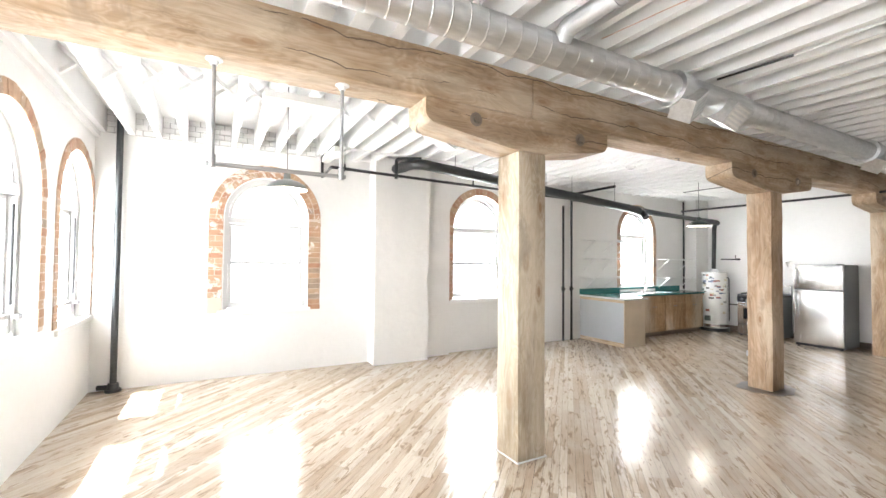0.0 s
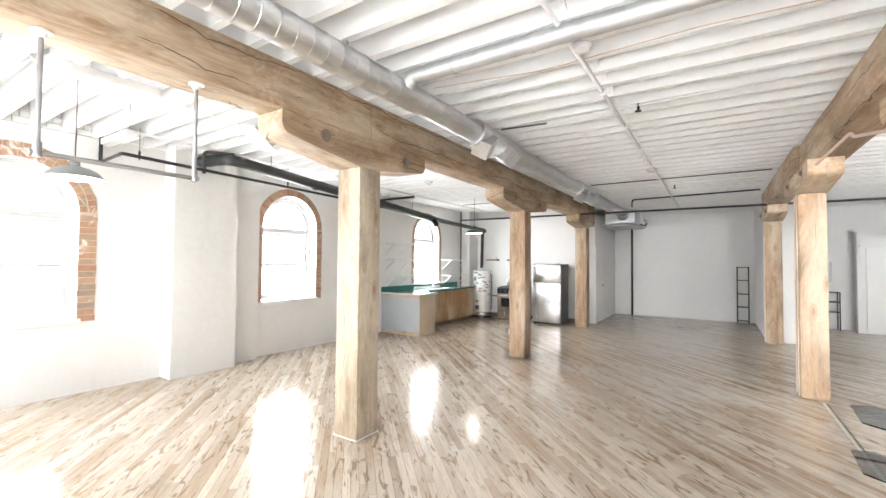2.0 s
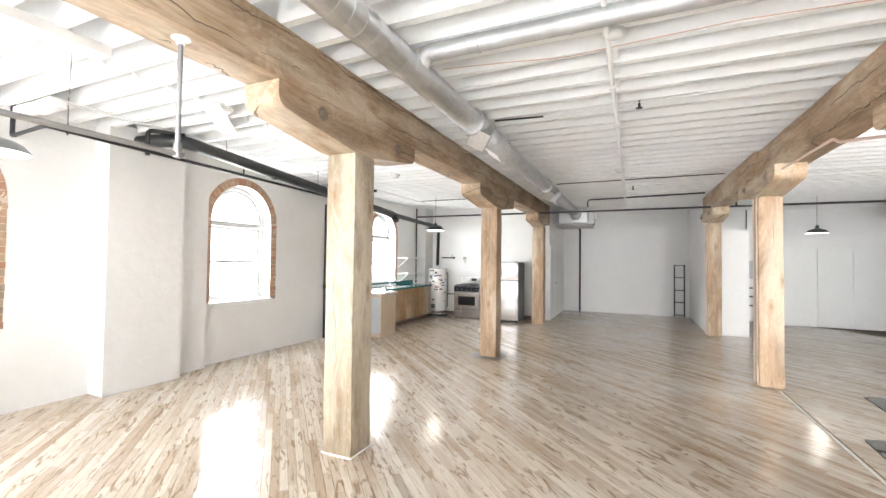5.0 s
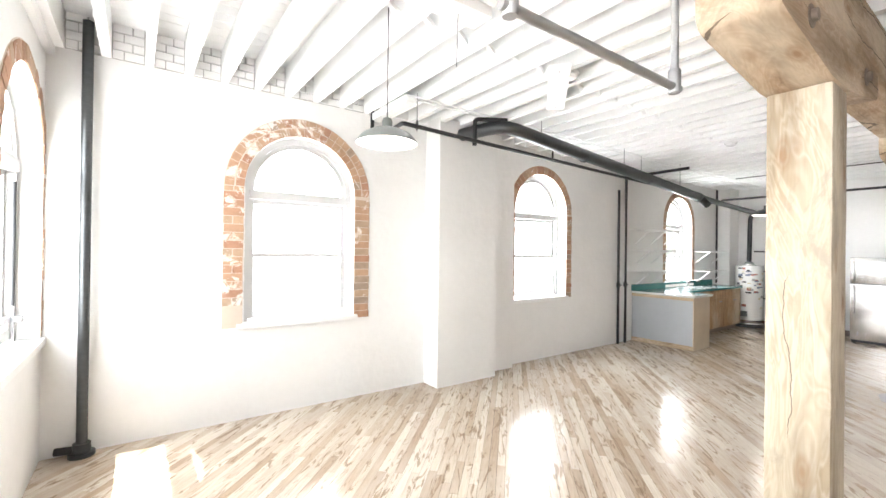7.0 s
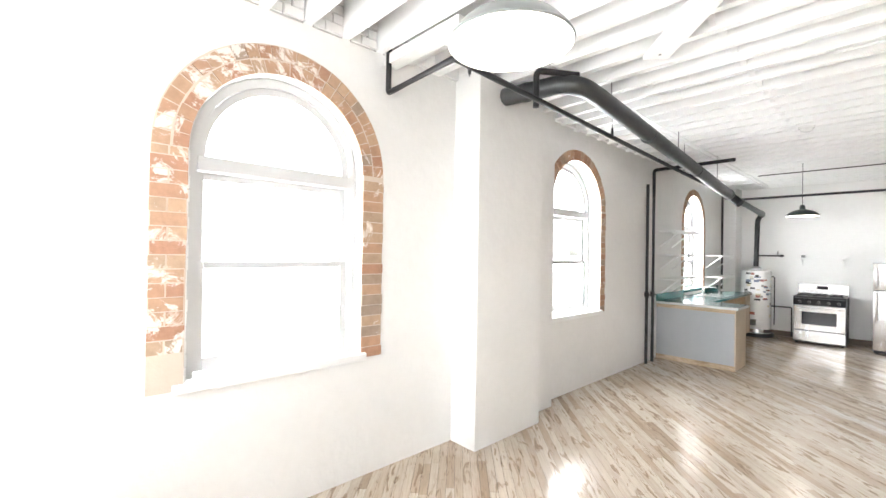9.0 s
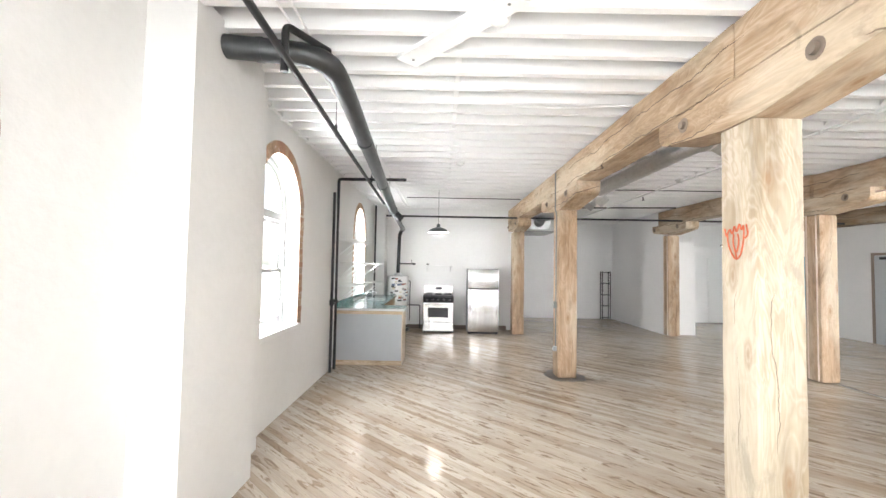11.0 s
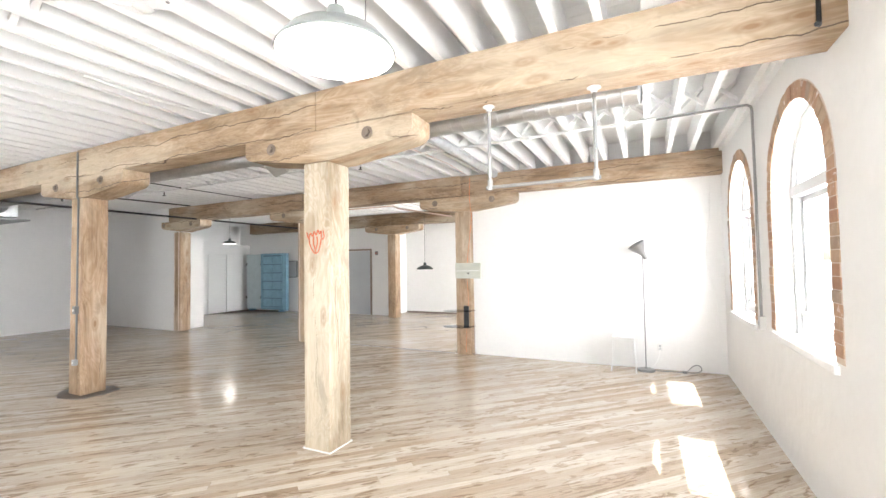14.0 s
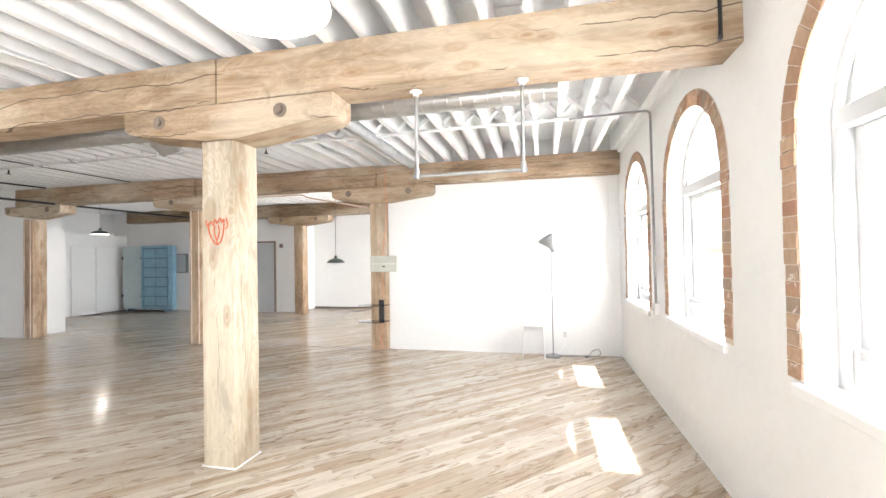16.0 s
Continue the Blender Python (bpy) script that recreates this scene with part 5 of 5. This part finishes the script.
track = thing("floor_track", (0, 0, 0), 0, "thin pale metal strip let into the floor between the posts", "floor strip")
part("strip", B((3.31, Q_Y - 0.075, 0.0005), (6.56, Q_Y - 0.050, 0.004), 0.001), plain("pale_worn_metal", (0.55, 0.52, 0.47), 0.4, 0.2, 12), track)
part("gap", B((3.31, Q_Y - 0.098, 0.0005), (6.56, Q_Y - 0.088, 0.003)), SUBFLOOR, track)
util = thing("utility_shelf", (14.22, -1.95, 0), 0, "black metal utility shelf in the alcove", "shelf")
for ux in (-0.13, 0.13):
    for uy in (-0.28, 0.28):
        part("leg", B((ux - 0.012, uy - 0.012, 0), (ux + 0.012, uy + 0.012, 0.95), 0.002), BLACK, util)
for uz in (0.45, 0.70, 0.94):
    part("shelf", B((-0.14, -0.29, uz - 0.012), (0.14, 0.29, uz + 0.012), 0.002), BLACK, util)
meter = thing("meter_box", (14.40, -1.95, 1.45), 0, "grey meter box on the alcove wall", "meter box")
part("case", B((-0.12, -0.17, -0.25), (0.0, 0.17, 0.25), 0.01), DOOR_GREY, meter)
part("conduit", tube(bmesh.new(), [(-0.06, 0.0, 0.25), (-0.06, 0.0, 1.75)], 0.016, 8), BLACK, meter)

pipe("beam_pipe", [(6.1, Q_Y + 0.08, 2.715), (4.55, Q_Y + 0.06, 2.715), (4.45, Q_Y + 0.06, 2.66), (3.35, Q_Y + 0.02, 2.44)], 0.013, plain("pale_copper", (0.62, 0.46, 0.38), 0.4, 0.15, 10), "thin pale copper pipe along the beam underside", "pipe", radius=0.05)
for tx, ty in ((4.168, 0.95), (8.996, 1.0)):
    spr = thing("sprinkler_head", (tx, ty, 3.1), 0, "small dark sprinkler fitting under the joists", "sprinkler", "sprinkler heads")
    part("stem", tube(bmesh.new(), [(0, 0, 0.05), (0, 0, -0.03)], 0.012, 8), BLACK, spr)
    part("deflector", tube(bmesh.new(), [(0, 0, -0.03), (0, 0, -0.036)], 0.03, 10), BLACK, spr)


# ---- pieces of the setting ----
def clip(poly, axis, bound, sign):
    out = []
    for a, b in zip(poly, poly[1:] + poly[:1]):
        da, db = sign * (a[axis] - bound), sign * (b[axis] - bound)
        if da >= 0:
            out.append(a)
        if da * db < 0:
            k = da / (da - db)
            out.append((a[0] + k * (b[0] - a[0]), a[1] + k * (b[1] - a[1])))
    return out


def strips():
    """Floor strips along the diagonal, cut to the room."""
    rng = random.Random(11)
    c = math.sqrt(0.5)
    wide, far = 0.0610, 26.0
    v = -12.0
    while v < 15.0:
        u = -far + rng.uniform(0, 1.2)
        while u < far:
            n = rng.choice((0.45, 0.7, 0.9, 1.2, 1.6, 2.1)) * rng.uniform(0.9, 1.1)
            g = 0.0011
            poly = [((a - b) * c, (a + b) * c) for a, b in ((u + g, v + g), (u + n - g, v + g), (u + n - g, v + wide - g), (u + g, v + wide - g))]
            for axis, bound, sign in ((0, WEST, 1), (0, EAST, -1), (1, SOUTH, 1), (1, NORTH + 0.02, -1)):
                poly = clip(poly, axis, bound, sign) if poly else poly
            if len(poly) >= 3:
                area = 0.5 * sum(a[0] * b[1] - b[0] * a[1] for a, b in zip(poly, poly[1:] + poly[:1]))
                if abs(area) > 1e-3:
                    yield poly, rng.uniform(-0.0009, 0.0)
            u += n
        v += wide


near = 0
rest_v, rest_f = [], []
floor_ob = bpy.data.objects["floor"]
for poly, drop in strips():
    cx, cy = sum(p[0] for p in poly) / len(poly), sum(p[1] for p in poly) / len(poly)
    n = len(poly)
    vs = [(p[0], p[1], -0.016) for p in poly] + [(p[0], p[1], drop) for p in poly]
    fs = [tuple(range(n, 2 * n))] + [(i, (i + 1) % n, n + (i + 1) % n, n + i) for i in range(n)]
    if near < 300 and 0.4 < cx < 3.2 and 3.2 < cy < 6.4:
        me = bpy.data.meshes.new("floor_strip")
        me.from_pydata(vs, [], fs)
        me.materials.append(BOARD)
        ob = new("floor_strip", me)
        ob.parent = floor_ob
        near += 1
    else:
        o = len(rest_v)
        rest_v += vs
        rest_f += [tuple(i + o for i in f) for f in fs]
me = bpy.data.meshes.new("floor_strips")
me.from_pydata(rest_v, [], rest_f)
me.materials.append(BOARD_FAR)
ob = tagged(new("floor_strips", me), kind="stuff")
ob.parent = floor_ob


def voussoir(spot, c, spring, r0, r1, a0, a1, d0, d1, material=BRICK):
    me = bpy.data.meshes.new("brick")
    pts = [(c - r * math.cos(a), spring + r * math.sin(a)) for r, a in ((r0, a0), (r1, a0), (r1, a1), (r0, a1))]
    vs = [spot(p[0], d, p[1]) for d in (d0, d1) for p in pts]
    me.from_pydata(vs, [], [(0, 1, 2, 3), (4, 5, 6, 7), (0, 1, 5, 4), (1, 2, 6, 5), (2, 3, 7, 6), (3, 0, 4, 7)])
    me.materials.append(material)
    return me


def brick_box(spot, u0, z0, u1, z1, d0, d1, material=BRICK):
    me = bpy.data.meshes.new("brick")
    vs = [spot(u, d, z) for d in (d0, d1) for u, z in ((u0, z0), (u1, z0), (u1, z1), (u0, z1))]
    me.from_pydata(vs, [], [(0, 1, 2, 3), (4, 5, 6, 7), (0, 1, 5, 4), (1, 2, 6, 5), (2, 3, 7, 6), (3, 0, 4, 7)])
    me.materials.append(material)
    return me


def surround(owner, spot, c, h, sill, spring, wide, rings, feet, seed, limed=False):
    """The bare brick band round an opening: coursed jambs and a voussoir arch."""
    rng = random.Random(seed)
    bed = part("mortar", arch_band(bmesh.new(), spot, c, h + wide, spring, min(feet), wide - 0.006, -0.004, 0.02, 28), MORTAR, owner, "lime mortar bed")

    def lay(me):
        ob = new("brick", me)
        ob.parent = owner
    for side, foot in ((-1, feet[0]), (1, feet[1])):
        z = foot
        k = 0
        while z < spring - 0.03:
            zt = min(z + 0.070, spring - 0.004)
            a, b = h + rng.uniform(0.003, 0.016), h + wide + rng.uniform(-0.006, 0.004)
            cuts = [(a, b)] if k % 2 or wide < 0.14 or side > 0 else [(a, a + (b - a) * 0.52 - 0.005), (a + (b - a) * 0.52 + 0.005, b)]
            for p, q in cuts:
                d = -0.008 + rng.uniform(-0.004, 0.003)
                lay(brick_box(spot, min(c + side * p, c + side * q), z, max(c + side * p, c + side * q), zt, d, 0.03, BRICK_LIMED if limed and side < 0 else BRICK))
            z, k = z + 0.0765, k + 1
    for j in range(rings):
        r0, r1 = h + wide * j / rings + 0.004, h + wide * (j + 1) / rings - 0.005
        count = int(math.pi * (r0 + r1) / 2 / 0.078)
        for i in range(count):
            a0, a1 = math.pi * (i + 0.04) / count, math.pi * (i + 0.96) / count
            d = -0.008 + rng.uniform(-0.004, 0.003)
            lay(voussoir(spot, c, spring, r0, r1 + rng.uniform(-0.006, 0.002), a0, a1, d, 0.03, BRICK_LIMED if limed and a0 < 1.95 else BRICK))


for k, (c, h, sill, spring) in enumerate(NORTH_WINDOWS):
    surround(wall_north, on_north, c, h, sill, spring, (0.18, 0.13, 0.12)[k], (2, 1, 1)[k], ((1.08, 0.87), (0.9, 0.9), (0.96, 0.96))[k], 20 + k, k == 0)
for k, (c, h, sill, spring) in enumerate(WEST_WINDOWS[2:]):
    surround(wall_west, on_west, c, h, sill, spring, 0.125, 1, (sill + 0.02, sill + 0.06), 40 + k)


def painted_reveal(owner, spot, c, h, sill, spring, deep, seed):
    """Rough white painted courses on both cheeks of a window opening."""
    rng = random.Random(seed)
    for side in (-1, 1):
        z, k = sill + 0.012, 0
        while z < spring - 0.04:
            zt = min(z + 0.068, spring - 0.004)
            half = 0.008 + (deep - 0.016) * (0.42 if k % 2 else 0.66)
            for d0, d1 in ((0.012, half - 0.004), (half + 0.004, deep - 0.008)):
                proud = rng.uniform(0.003, 0.010)
                u0, u1 = sorted((c + side * (h - proud), c + side * (h + 0.004)))
                ob = new("brick", brick_box(spot, u0, z + rng.uniform(0, 0.004), u1, zt, d0, d1, WALL_ROUGH))
                ob.parent = owner
            z, k = z + 0.0765, k + 1


for k, (c, h, sill, spring) in enumerate(WEST_WINDOWS[2:]):
    painted_reveal(wall_west, on_west, c, h, sill, spring, 0.125, 60 + k)
painted_reveal(wall_north, on_north, *NORTH_WINDOWS[0], 0.088, 70)
painted_reveal(wall_north, on_north, *NORTH_WINDOWS[1], 0.155, 71)
rng = random.Random(81)
infill = plain("grey_lime_joint", (0.52, 0.51, 0.49), 0.9, 0.4, 9)
for xa, xb in zip(joists[:10], joists[1:11]):
    a, b = xa + 0.033, xb - 0.033
    part("mortar", B((a, NORTH - 0.010, JOIST_Z - 0.004), (b, NORTH + 0.03, DECK_Z - 0.002)), infill, wall_north, "grey open joints between the joist ends")
    for course in range(4):
        cut = a + (b - a) * (0.62 if course % 2 else 0.36)
        z = JOIST_Z + course * 0.070
        for u0, u1 in ((a + 0.006, cut - rng.uniform(0.003, 0.007)), (cut + rng.uniform(0.003, 0.007), b - 0.006)):
            ob = new("brick", brick_box(on_north, u0, z + rng.uniform(0, 0.005), u1, z + 0.063, -0.028 + rng.uniform(-0.006, 0.006), -0.004, WALL_ROUGH))
            ob.parent = wall_north
